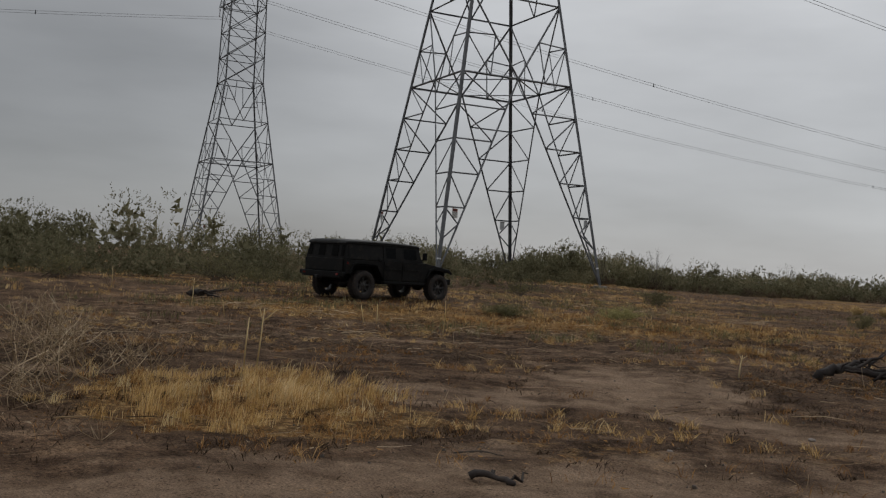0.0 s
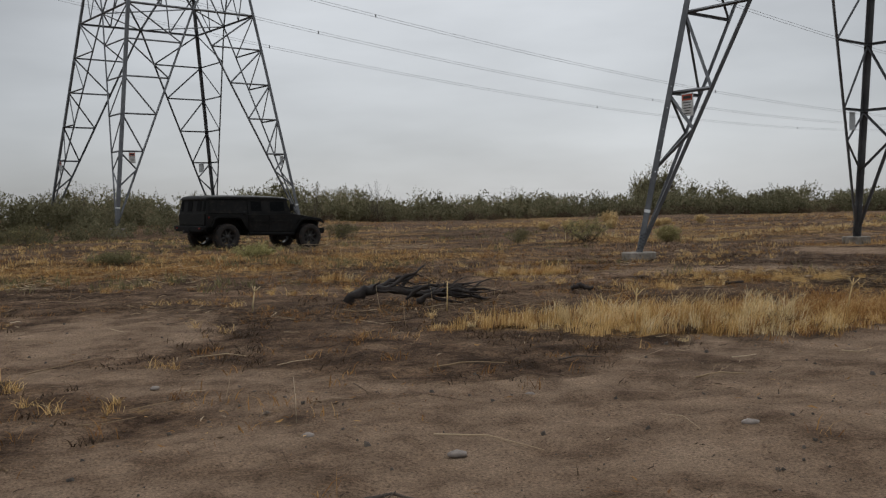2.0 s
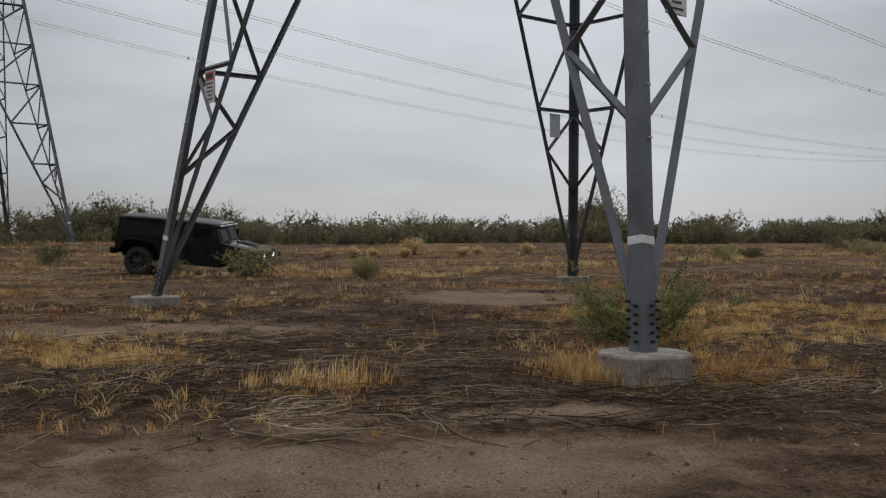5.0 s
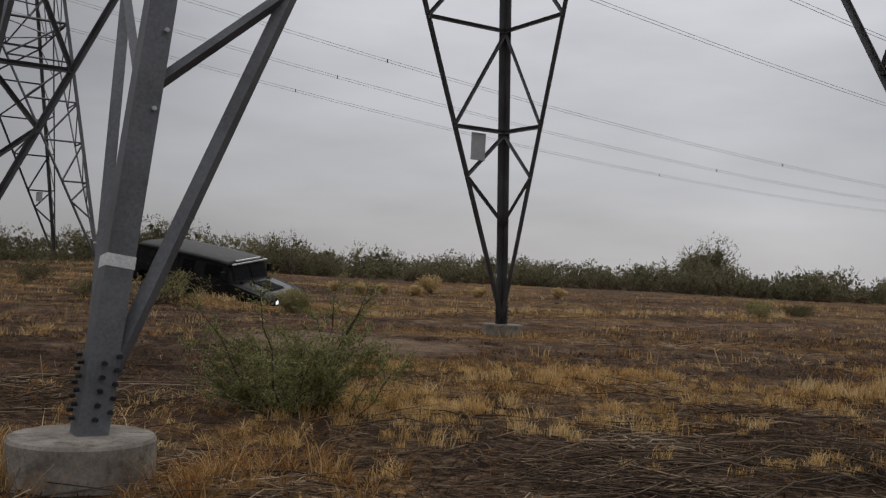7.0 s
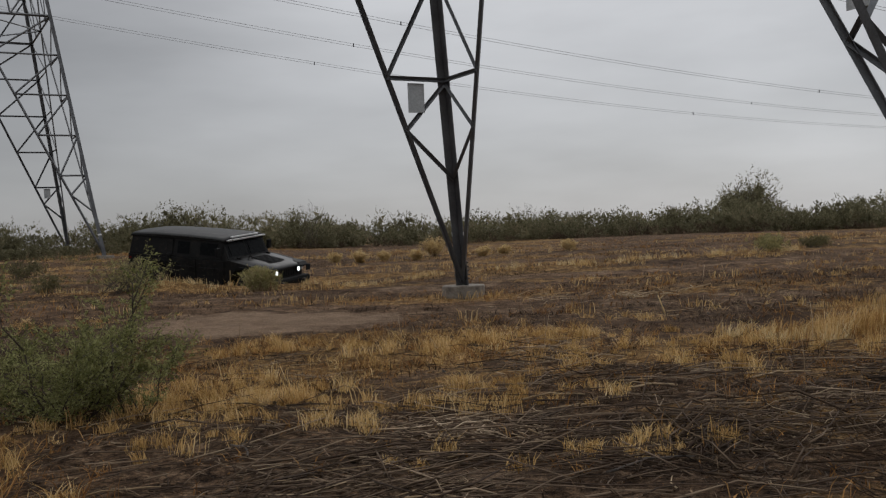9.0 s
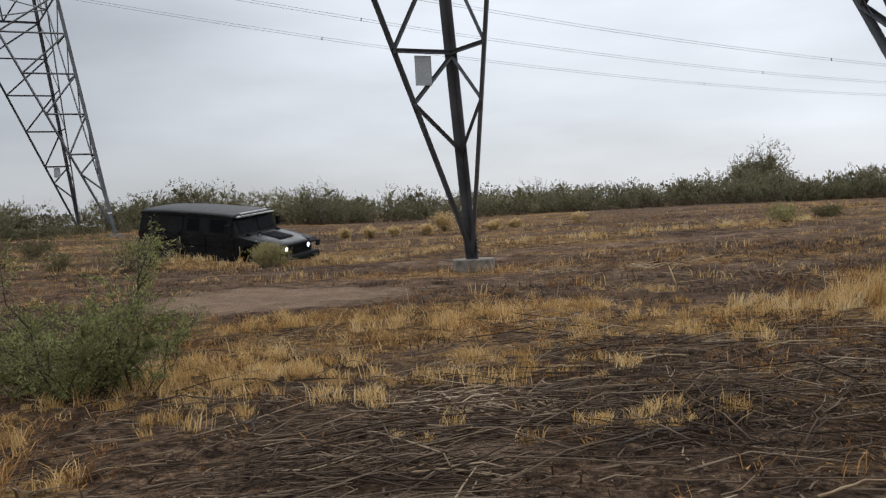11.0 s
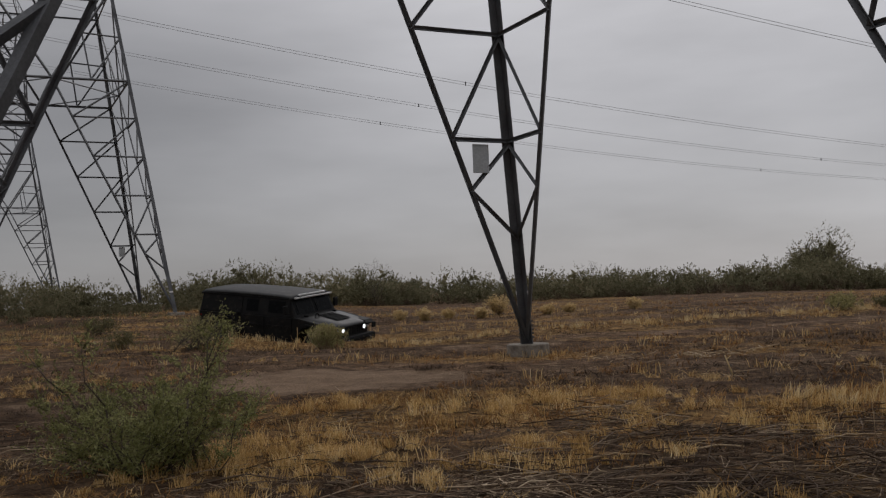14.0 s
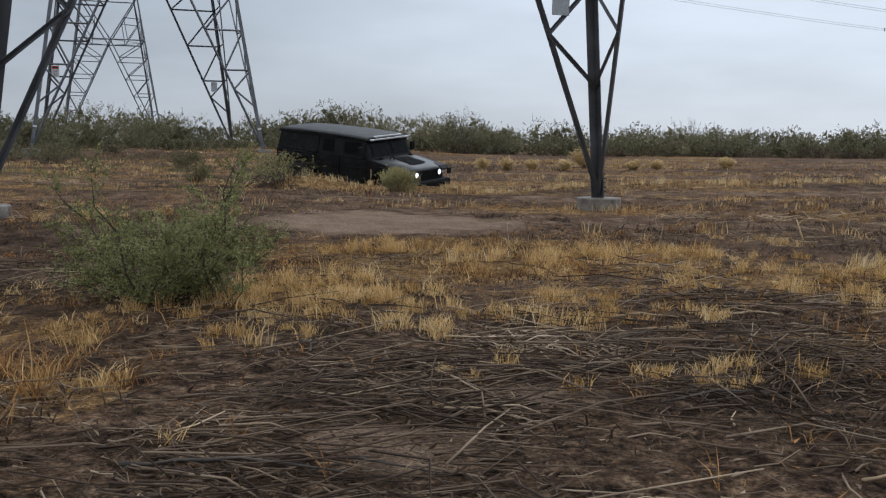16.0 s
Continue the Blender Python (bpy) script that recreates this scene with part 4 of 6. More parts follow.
truck, truck_wheels = make_truck()

# ---- plants and litter ----
def rand(n, lo=0.0, hi=1.0):
    return rng.uniform(lo, hi, n)


def blade_mesh(name, base, height, width, lean, mat, curl=0.5, az=None):
    """Dry blades: each a tapered, bent strip of three triangles."""
    n = len(base)
    az = rand(n, 0, 2 * np.pi) if az is None else az
    tw = rand(n, 0, 2 * np.pi)
    d = np.stack([np.cos(az), np.sin(az)], 1) * (lean * height)[:, None]
    side = np.stack([np.cos(tw), np.sin(tw)], 1) * (width / 2)[:, None]
    v = np.zeros((n, 5, 3))
    v[:, :, :] = base[:, None, :]
    v[:, 0, :2] -= side
    v[:, 1, :2] += side
    v[:, 2, :2] += d * 0.4 - side * 1.05
    v[:, 3, :2] += d * 0.4 + side * 1.05
    v[:, 2, 2] += height * 0.6
    v[:, 3, 2] += height * 0.6
    v[:, 4, :2] += d * (1 + curl * rand(n)[:, None])
    v[:, 4, 2] += height * rand(n, 0.85, 1.0)
    k = np.arange(n)[:, None] * 5
    t = np.stack([k + [0, 1, 3], k + [0, 3, 2], k + [2, 3, 4]], 1).reshape(-1, 3)
    return soup(name, v.reshape(-1, 3), t, mat)


def stick_arrays(p, q, r, bend=0.1, taper=0.5):
    """Thin three-sided sticks from p to q with a kink between."""
    n = len(p)
    d = q - p
    L = np.linalg.norm(d, axis=1, keepdims=True) + 1e-9
    u = d / L
    a = np.cross(u, np.where(np.abs(u[:, 2:3]) > 0.8, [[1.0, 0, 0]], [[0, 0, 1.0]]))
    a /= np.linalg.norm(a, axis=1, keepdims=True) + 1e-9
    b = np.cross(u, a)
    m = (p + q) / 2 + (a * rng.normal(0, 1, (n, 1)) + b * rng.normal(0, 0.35, (n, 1))) * L * bend
    v = np.zeros((n, 3, 3, 3))
    for i, (c, f) in enumerate(((p, 1.0), (m, (1 + taper) / 2), (q, taper))):
        for j in range(3):
            th = 2 * np.pi * j / 3
            v[:, i, j] = c + (a * np.cos(th) + b * np.sin(th)) * (r * f)[:, None]
    k = np.arange(n)[:, None] * 9
    t = []
    for i in range(2):
        for j in range(3):
            A, B, C, D = 3 * i + j, 3 * i + (j + 1) % 3, 3 * i + 3 + (j + 1) % 3, 3 * i + 3 + j
            t += [k + [A, B, C], k + [A, C, D]]
    t += [k + [0, 2, 1], k + [6, 7, 8]]
    return v.reshape(-1, 3), np.stack(t, 1).reshape(-1, 3)


def scatter(n, x0, x1, y0, y1, weight):
    """Places thinned by a weight of 0 to 1, set on the ground."""
    x, y = rand(n, x0, x1), rand(n, y0, y1)
    keep = (rand(n) < weight(x, y)) & (rand(n) > 1.5 * spots(x, y, SANDS[:1]))
    x, y = x[keep], y[keep]
    return np.stack([x, y, land(x, y)], 1)


def tufted(places, count, spread):
    b = np.repeat(places, count, 0)
    b[:, :2] += rng.normal(0, spread, (len(b), 2))
    b[:, 2] = land(b[:, 0], b[:, 1]) - 0.01
    return b


def w_gold(x, y):
    return np.clip(cover(x, y)[3] * 1.25 - 0.18, 0, 1) * np.clip(0.75 + 0.5 * wob(x, y, 3.1, 0.3), 0.2, 1)


def w_rust(x, y):
    c = cover(x, y)
    patch = sstep(0.0, 0.55, wob(x, y, 2.3, 1.0) + 0.6 * wob(x, y, 5.2, 2.0))
    return np.clip(c[4] * (0.12 + 0.95 * patch) + 0.05 * (1 - c[0]), 0, 1) * (1 - 0.85 * c[0])


def stuff(name, me, label, category):
    return tagged(new(name, me), label, category, kind="stuff")


# tall golden grass, patch by patch
def in_patches(table, per_m2, weight):
    out = []
    for cx, cy, rx, ry, w in table:
        n = int(4.8 * 1.25 ** 2 * rx * ry * per_m2)
        out.append(scatter(n, cx - 1.3 * rx, cx + 1.3 * rx, cy - 1.3 * ry, cy + 1.3 * ry, weight))
    return np.concatenate(out)


def tuft_patches(per_m2, gate, blades, h0, h1, width, mat, name, label, seed, l0=0.1, l1=0.8):
    """Separate tufts: the blades of one lean together, their heights drift from patch to patch."""
    p = in_patches(GOLDS, per_m2, lambda x, y: w_gold(x, y) * sstep(gate, gate + 0.16, patchy(x, y, 1.7, seed)))
    size = (0.45 + 0.75 * rand(len(p)) ** 1.6) * (0.35 + 1.15 * patchy(p[:, 0], p[:, 1], 0.9, seed + 2.0))
    size = size * (0.45 + 0.65 * np.clip(cover(p[:, 0], p[:, 1])[3], 0, 1))
    lean = rng.normal(0.2, 1.1, len(p))
    k = np.repeat(np.arange(len(p)), blades)
    g = p[k]
    g[:, :2] += rng.normal(0, 0.042, (len(k), 2)) * (0.6 + size[k])[:, None]
    g[:, 2] = land(g[:, 0], g[:, 1]) - 0.01
    stuff(name, blade_mesh(name, g, rand(len(g), h0, h1) * size[k], rand(len(g), 0.5, 1.0) * width, rand(len(g), l0, l1), mat, az=lean[k] + rng.normal(0, 0.8, len(k))), label, "dry grass")


tuft_patches(60, 0.36, 34, 0.10, 0.34, 0.0062, GOLD, "golden_grass", "patches of tall dry golden grass tufts", 3.0, 0.05, 0.5)
tuft_patches(26, 0.46, 30, 0.12, 0.36, 0.007, PALE, "pale_grass", "bleached pale grass tufts among the gold", 6.0)
tuft_patches(40, 0.40, 26, 0.06, 0.28, 0.007, RUST, "stubble", "brown undergrowth in the golden grass", 11.0, 0.2, 1.1)
tuft_patches(14, 0.36, 22, 0.04, 0.20, 0.010, WEED, "weed_mats", "dark dead weeds between the grass tufts", 14.0, 0.3, 1.3)
# low rust-coloured tufts
g = tufted(np.concatenate([in_patches(RUSTS, 9, w_rust), scatter(14000, -12, 36, 3.5, 32, w_rust)]), 9, 0.06)
stuff("stubble", blade_mesh("stubble", g, rand(len(g), 0.03, 0.15), rand(len(g), 0.003, 0.008), rand(len(g), 0.3, 1.4), RUST), "low rust and straw coloured grass stubble", "dry grass")
# pale tuft heads among the stubble
BUNCHES = [(20.5, 18.4, 1.9, 2.0, 1.0), (20.6, 21.6, 2.7, 0.7, 1.0), (23.6, 19.6, 2.0, 1.2, 0.6), (22.9, 15.7, 0.9, 0.4, 0.35), (21.6, 15.9, 0.7, 0.4, 0.3), (25.6, 18.4, 1.2, 0.8, 0.6), (11.6, 17.4, 2.6, 1.2, 0.5), (13.2, 16.2, 1.6, 0.6, 0.5), (18.7, 14.7, 1.1, 0.6, 0.3)]
p = in_patches(BUNCHES, 34, lambda x, y: np.clip(spots(x, y, BUNCHES), 0, 1) * sstep(0.4, 0.6, patchy(x, y, 1.1, 9.0)))
size = 0.45 + 0.75 * rand(len(p)) ** 2
k = np.repeat(np.arange(len(p)), 60)
g = p[k]
g[:, :2] += rng.normal(0, 0.050, (len(k), 2)) * size[k][:, None]
g[:, 2] = land(g[:, 0], g[:, 1]) - 0.01
stuff("straw_tufts", blade_mesh("straw_tufts", g, rand(len(g), 0.04, 0.19) * size[k], rand(len(g), 0.003, 0.0065), rand(len(g), 0.1, 0.75), GOLD), "small separate bunches of golden straw", "dry grass")


# clumps that break up the soil: dark dead weeds and straw, near and far
def clumps(n, x0, x1, y0, y1, weight, blades, spread, h0, h1, width, mat, name, label, l0=0.35, l1=1.5):
    p = scatter(n, x0, x1, y0, y1, weight)
    size = 0.4 + 1.0 * rand(len(p)) ** 2.5
    k = np.repeat(np.arange(len(p)), blades)
    g = p[k]
    g[:, :2] += rng.normal(0, spread, (len(k), 2)) * size[k][:, None]
    g[:, 2] = land(g[:, 0], g[:, 1]) - 0.01
    stuff(name, blade_mesh(name, g, rand(len(g), h0, h1) * (0.5 + 0.5 * size[k]), rand(len(g), 0.5, 1.0) * width, rand(len(g), l0, l1), mat), label, "dry grass")


def open_soil(x, y):
    return (1 - sstep(0.25, 0.6, cover(x, y)[0])) * sstep(4.8, 8.0, seg_dist(x, y, ROAD))


clumps(26000, -12, 34, 4, 27, lambda x, y: open_soil(x, y) * sstep(0.45, 0.7, patchy(x, y, 0.8, 1.0)) * 0.8, 12, 0.10, 0.02, 0.10, 0.011, WEED, "weed_mats", "low mats of dark dead weeds")
clumps(16000, -12, 34, 5, 27, lambda x, y: open_soil(x, y) * sstep(0.5, 0.72, patchy(x, y, 0.9, 2.0)) * 0.7, 14, 0.06, 0.03, 0.13, 0.008, RUST, "straw_clumps", "scattered clumps of brown straw")
clumps(7000, -12, 34, 7, 27, lambda x, y: open_soil(x, y) * sstep(0.56, 0.74, patchy(x, y, 0.6, 4.0)) * 0.8, 22, 0.05, 0.04, 0.17, 0.007, GOLD, "straw_clumps", "scattered clumps of golden straw")
clumps(26000, -34, 80, 25, 62, lambda x, y: 0.55 * sstep(0.46, 0.62, patchy(x * 0.45, y, 0.35, 6.0)) * (1 - sstep(0.2, 0.45, cover(x, y)[0])), 10, 0.18, 0.03, 0.12, 0.016, WEED, "weed_mats", "dark dead weeds of the open field")
clumps(15000, -34, 80, 20, 58, lambda x, y: 0.6 * sstep(0.56, 0.68, patchy(x * 0.35, y, 0.42, 8.0)) * (1 - sstep(0.2, 0.45, cover(x, y)[0])), 16, 0.10, 0.05, 0.18, 0.012, GOLD, "straw_clumps", "pale straw strips across the open field", 0.1, 0.7)
clumps(5200, 10, 34, 32, 46, lambda x, y: np.exp(-((seg_dist(x, y, BERM) / 0.35) ** 2)) * sstep(0.3, 0.5, patchy(x, y, 0.5, 13.0)), 22, 0.07, 0.08, 0.24, 0.010, PALE, "straw_clumps", "pale straw strip along the ditch", 0.05, 0.5)
clumps(160, 16.3, 18.2, 14.2, 15.6, lambda x, y: spots(x, y, [(17.15, 14.75, 0.42, 0.35, 1.0)]), 45, 0.04, 0.14, 0.36, 0.006, GOLD, "straw_clumps", "tall pale grass against the footing", 0.1, 0.6)
# tall brown weeds behind a footing
clumps(150, 17.3, 20.0, 14.0, 16.0, lambda x, y: spots(x, y, [(18.5, 14.8, 0.9, 0.6, 1.0)]), 26, 0.06, 0.10, 0.33, 0.007, RUST, "brown_weeds", "knee-high brown weeds by the footing")
clumps(500, 9.0, 12.5, 9.5, 13.0, lambda x, y: spots(x, y, [(10.8, 11.2, 1.2, 1.3, 1.0)]), 24, 0.07, 0.10, 0.36, 0.007, RUST, "brown_weeds", "tangled brown weeds beside golden grass")


# far field: coarser bunches, out to the scrub
def w_field(x, y):
    c = cover(x, y)
    return np.clip(0.05 + 0.8 * c[1] + 0.35 * wob(x * 0.4, y, 1.2, 0.5), 0.02, 1) * (1 - 0.8 * c[0])


g = tufted(scatter(11000, -32, 75, 24, 80, w_field), 7, 0.15)
stuff("field_grass", blade_mesh("field_grass", g, rand(len(g), 0.05, 0.18), rand(len(g), 0.010, 0.020), rand(len(g), 0.3, 1.2), RUST), "thin brown grass of the open field", "dry grass")
g = tufted(scatter(9000, -32, 75, 24, 75, lambda x, y: np.clip(1.5 * np.exp(-((seg_dist(x, y, BERM) / 0.5) ** 2)) + 0.5 * sstep(0.25, 0.75, wob(x * 0.25, y, 1.3, 1.4)), 0, 1) * (1 - cover(x, y)[0])), 14, 0.12)
stuff("pale_grass", blade_mesh("pale_grass", g, rand(len(g), 0.08, 0.24), rand(len(g), 0.007, 0.012), rand(len(g), 0.1, 0.5), GOLD), "pale straw strips across the field", "dry grass")
# grey-green herbs among the dry growth
g = tufted(scatter(3400, -34, 20, 18, 60, lambda x, y: sstep(0.0, 0.6, wob(x * 0.6, y, 0.9, 0.9)) * (1 - sstep(4, 16, x)) * (1 - cover(x, y)[0])), 16, 0.16)
stuff("green_herbs", blade_mesh("green_herbs", g, rand(len(g), 0.06, 0.26), rand(len(g), 0.010, 0.022), rand(len(g), 0.2, 0.8), HERB), "grey-green weeds among dry grass", "weeds")


# fallen stems and twigs
def w_litter(x, y):
    c = cover(x, y)
    return np.clip(c[2] * 1.1 + 0.10 * (1 - c[0]), 0, 1) * (1 - 0.8 * c[0]) * (0.12 + 0.88 * sstep(0.38, 0.62, patchy(x, y, 0.9, 7.0)))


def fallen(n, x0, x1, y0, y1, lmin, lmax, rmin, rmax, weight, lift):
    p = scatter(n, x0, x1, y0, y1, weight)
    m = len(p)
    ang = 0.2 + 1.5 * wob(p[:, 0], p[:, 1], 1.1, 0.6) + rng.normal(0, 0.75, m)
    L = lmin + (lmax - lmin) * rand(m) ** 2.2
    q = p + np.stack([np.cos(ang) * L, np.sin(ang) * L, np.zeros(m)], 1)
    q[:, 2] = land(q[:, 0], q[:, 1]) + rand(m, 0.0, lift) * (0.3 + L)
    p[:, 2] += rand(m, 0.0, lift * 0.5)
    return stick_arrays(p, q, rand(m, rmin, rmax), 0.13)


v, t = fallen(52000, 12, 29, 11.5, 21, 0.05, 0.40, 0.0025, 0.0065, w_litter, 0.08)
stuff("twig_litter", soup("twig_litter", v, t, TWIG), "matted grey fallen twigs and stems", "twig litter")
v, t = fallen(9000, 12, 29, 11.5, 21, 0.3, 1.3, 0.004, 0.009, w_litter, 0.08)
stuff("twig_litter", soup("twig_litter", v, t, TWIG), "long dark fallen stems in drifts", "twig litter")
v, t = fallen(22000, -13, 13, 4, 24, 0.08, 0.6, 0.002, 0.006, w_litter, 0.12)
stuff("twig_litter", soup("twig_litter", v, t, TWIG), "grey fallen twigs and weed stems on soil", "twig litter")
v, t = fallen(1900, 9, 31, 12, 27, 0.08, 0.5, 0.003, 0.0065, w_litter, 0.10)
stuff("pale_stems", soup("pale_stems", v, t, STRAW), "bleached fallen weed stalks", "weed stalks")
v, t = fallen(3600, -13, 13, 5, 26, 0.15, 0.8, 0.003, 0.008, lambda x, y: np.clip(w_litter(x, y) + 0.06, 0, 1), 0.12)
stuff("pale_stems", soup("pale_stems", v, t, STRAW), "bleached fallen weed stalks", "weed stalks")
DEBRIS = [(-7.8, 22.8, 2.4, 0.7, 1.0), (-5.1, 17.9, 1.6, 0.8, 1.0), (-2.4, 20.4, 2.2, 0.5, 0.8), (8.6, 19.8, 1.8, 0.4, 0.9), (3.6, 34.6, 3.5, 0.7, 0.6), (12.2, 18.0, 1.6, 0.6, 0.7), (24.5, 27.4, 1.8, 0.8, 0.8)]
v, t = fallen(30000, -11, 27, 16.5, 36, 0.15, 0.9, 0.005, 0.012, lambda x, y: spots(x, y, DEBRIS) * sstep(0.35, 0.6, patchy(x, y, 1.1, 17.0)), 0.22)
stuff("pale_stems", soup("pale_stems", v, t, STRAW), "low heaps of bleached broken stalks", "weed stalks")
# standing stalks
p = scatter(5200, -14, 30, 5, 34, lambda x, y: np.clip(0.25 * cover(x, y)[4] + 0.35 * cover(x, y)[3] + 0.22 * cover(x, y)[2], 0, 1) * (1 - cover(x, y)[0]) * ((y > 16.5) | (x < 16)))
q = p + np.stack([rng.normal(0, 0.07, len(p)), rng.normal(0, 0.07, len(p)), 0.10 + 0.38 * rand(len(p)) ** 2.5], 1)
v, t = stick_arrays(p, q, rand(len(p), 0.002, 0.0045), 0.06)
stuff("standing_stalks", soup("standing_stalks", v, t, STRAW), "upright bleached weed stalks", "weed stalks")


# crumbs of soil and gravel on the dirt road
def crumb_field():
    p = np.concatenate([scatter(9000, -4, 26, -1, 16, lambda x, y: cover(x, y)[0] * np.exp(-np.maximum(0, seg_dist(x, y, ROAD) - 2) / 4.0)), scatter(2500, -6, 26, 5, 28, lambda x, y: 0.6 * cover(x, y)[0] + 0.15)])
    n = len(p)
    r = 0.007 + 0.022 * rand(n) ** 2.4
    base = np.array([(1, 0, 0), (-0.5, 0.87, 0), (-0.5, -0.87, 0), (0.5, 0.5, 0.75), (-0.6, 0.1, 0.8), (0.2, -0.6, 0.7)])
    v = p[:, None, :] + base[None] * r[:, None, None] * rng.uniform(0.6, 1.4, (n, 6, 3))
    v[:, :3, 2] = p[:, 2:3] - 0.004
    f = np.array([(0, 1, 3), (1, 4, 3), (1, 2, 4), (2, 5, 4), (2, 0, 5), (0, 3, 5), (3, 4, 5)])
    t = (np.arange(n)[:, None, None] * 6 + f[None]).reshape(-1, 3)
    stuff("gravel", soup("gravel", v.reshape(-1, 3), t, BARK), "small dark crumbs of soil and gravel", "gravel")


crumb_field()


# flakes of dead leaf, bark and straw over all the near soil
def flake_field(n, x0, x1, y0, y1, mat, weight, size, name, label):
    p = scatter(n, x0, x1, y0, y1, weight)
    m = len(p)
    a = rng.normal(0, 1, (m, 3)) * [1, 1, 0.30]
    b = rng.normal(0, 1, (m, 3)) * [1, 1, 0.30]
    r = size * (0.35 + rand(m) ** 2)
    a *= (r / (np.linalg.norm(a, axis=1) + 1e-9))[:, None]
    b *= (r * 0.45 / (np.linalg.norm(b, axis=1) + 1e-9))[:, None]
    p[:, 2] += 0.008 + 0.25 * r
    v = np.stack([p - a, p + b, p + a], 1).reshape(-1, 3)
    stuff(name, soup(name, v, np.arange(3 * m).reshape(-1, 3), mat), label, "leaf litter")


NEAR = lambda x, y: np.exp(-np.maximum(0, seg_dist(x, y, ROAD) - 5) / 9.0)
flake_field(60000, -8, 32, 3, 26, RUST, lambda x, y: NEAR(x, y) * np.clip(0.15 + cover(x, y)[4] + 0.4 * sstep(0, 0.6, wob(x, y, 1.7, 0.8)) - 0.3 * cover(x, y)[0], 0, 1), 0.032, "leaf_flakes", "rust-brown flakes of dead leaf on soil")
flake_field(90000, -10, 32, 2, 26, TWIG, lambda x, y: NEAR(x, y) * np.clip(0.12 + 0.9 * cover(x, y)[2] + 0.35 * sstep(0, 0.6, wob(x, y, 2.1, 1.8)), 0, 1), 0.034, "bark_flakes", "grey flakes of bark and stem on soil")
flake_field(16000, -8, 32, 3, 26, STRAW, lambda x, y: NEAR(x, y) * np.clip(0.1 + 0.5 * cover(x, y)[2] + 0.4 * cover(x, y)[1], 0, 1), 0.022, "straw_flakes", "pale flakes of broken straw on soil")


# ---- shrubs ----
def leaf_quads(c, d, size, slim=0.36):
    m = len(c)
    a = d + rng.normal(0, 0.55, (m, 3))
    a *= (size / (np.linalg.norm(a, axis=1) + 1e-9))[:, None]
    b = np.cross(a, rng.normal(0, 1, (m, 3)))
    b *= (size * slim / (np.linalg.norm(b, axis=1) + 1e-9))[:, None]
    return np.stack([c - a, c + b, c + a, c - b], 1)


def quad_tris(n):
    q = np.arange(n)[:, None] * 4
    return np.stack([q + [0, 1, 2], q + [0, 2, 3]], 1).reshape(-1, 3)


def grown(name, label, category, at, radius, height, stems, twigs, leaves, leaf, mat, wood, group="", up=0.55, low=0.15, bare=0.0, foot=0.06, thick=1.0):
    """A bush of bent stems, side twigs and single leaves."""
    x, y = at
    ob = empty(name, label, category, pose(x, y, float(land(x, y)) - 0.02), group)
    n = stems
    az, out = rand(n, 0, 2 * np.pi), rand(n, 0.15, 1.0)
    root = np.stack([rng.normal(0, foot * radius, n), rng.normal(0, foot * radius, n), np.zeros(n)], 1)
    tip = np.stack([np.cos(az) * out * radius, np.sin(az) * out * radius, height * (1.0 - up * out * rand(n, 0.4, 1.0))], 1)
    mid = root * 0.4 + tip * 0.6
    mid[:, 2] = tip[:, 2] * rand(n, 0.45, 0.62)
    v1, t1 = stick_arrays(root, mid, np.full(n, 0.011 * height * thick), 0.08, 0.7)
    v2, t2 = stick_arrays(mid, tip, np.full(n, 0.0075 * height * thick), 0.08, 0.4)
    k = rng.integers(0, n, twigs)
    f = rand(twigs, 0.25, 1.0)[:, None]
    s = np.where(f < 0.5, root[k] + (mid[k] - root[k]) * f * 2, mid[k] + (tip[k] - mid[k]) * (f * 2 - 1))
    d = rng.normal(0, 1, (twigs, 3)) * [1, 1, 0.55] + [0, 0, 0.35]
    d /= np.linalg.norm(d, axis=1, keepdims=True)
    e = s + d * (radius * rand(twigs, 0.10, 0.30))[:, None]
    e[:, 2] = np.maximum(e[:, 2], low * height * rand(twigs))
    v3, t3 = stick_arrays(s, e, np.full(twigs, 0.0032 * height * thick), 0.1, 0.4)
    o2, o3 = len(v1), len(v1) + len(v2)
    st = new("branchwork", soup("branchwork", np.concatenate([v1, v2, v3]), np.concatenate([t1, t2 + o2, t3 + o3]), wood))
    st.parent = ob
    if leaves:
        k = rng.integers(0, int(twigs * (1 - bare)), leaves)
        c = s[k] + (e[k] - s[k]) * rand(leaves, 0.1, 1.05)[:, None] + rng.normal(0, leaf * 0.8, (leaves, 3))
        c[:, 2] = np.maximum(c[:, 2], 0.02)
        a = rng.normal(0, 1, (leaves, 3))
        a /= np.linalg.norm(a, axis=1, keepdims=True)
        b = np.cross(a, rng.normal(0, 1, (leaves, 3)))
        b /= np.linalg.norm(b, axis=1, keepdims=True) + 1e-9
        L = (leaf * rand(leaves, 0.6, 1.4))[:, None]
        v = np.stack([c - a * L, c + b * L * 0.32, c + a * L, c - b * L * 0.32], 1).reshape(-1, 3)
        q = np.arange(leaves)[:, None] * 4
        t = np.stack([q + [0, 1, 2], q + [0, 2, 3]], 1).reshape(-1, 3)
        fo = new("foliage", soup("foliage", v, t, mat))
        fo.parent = ob
    return ob


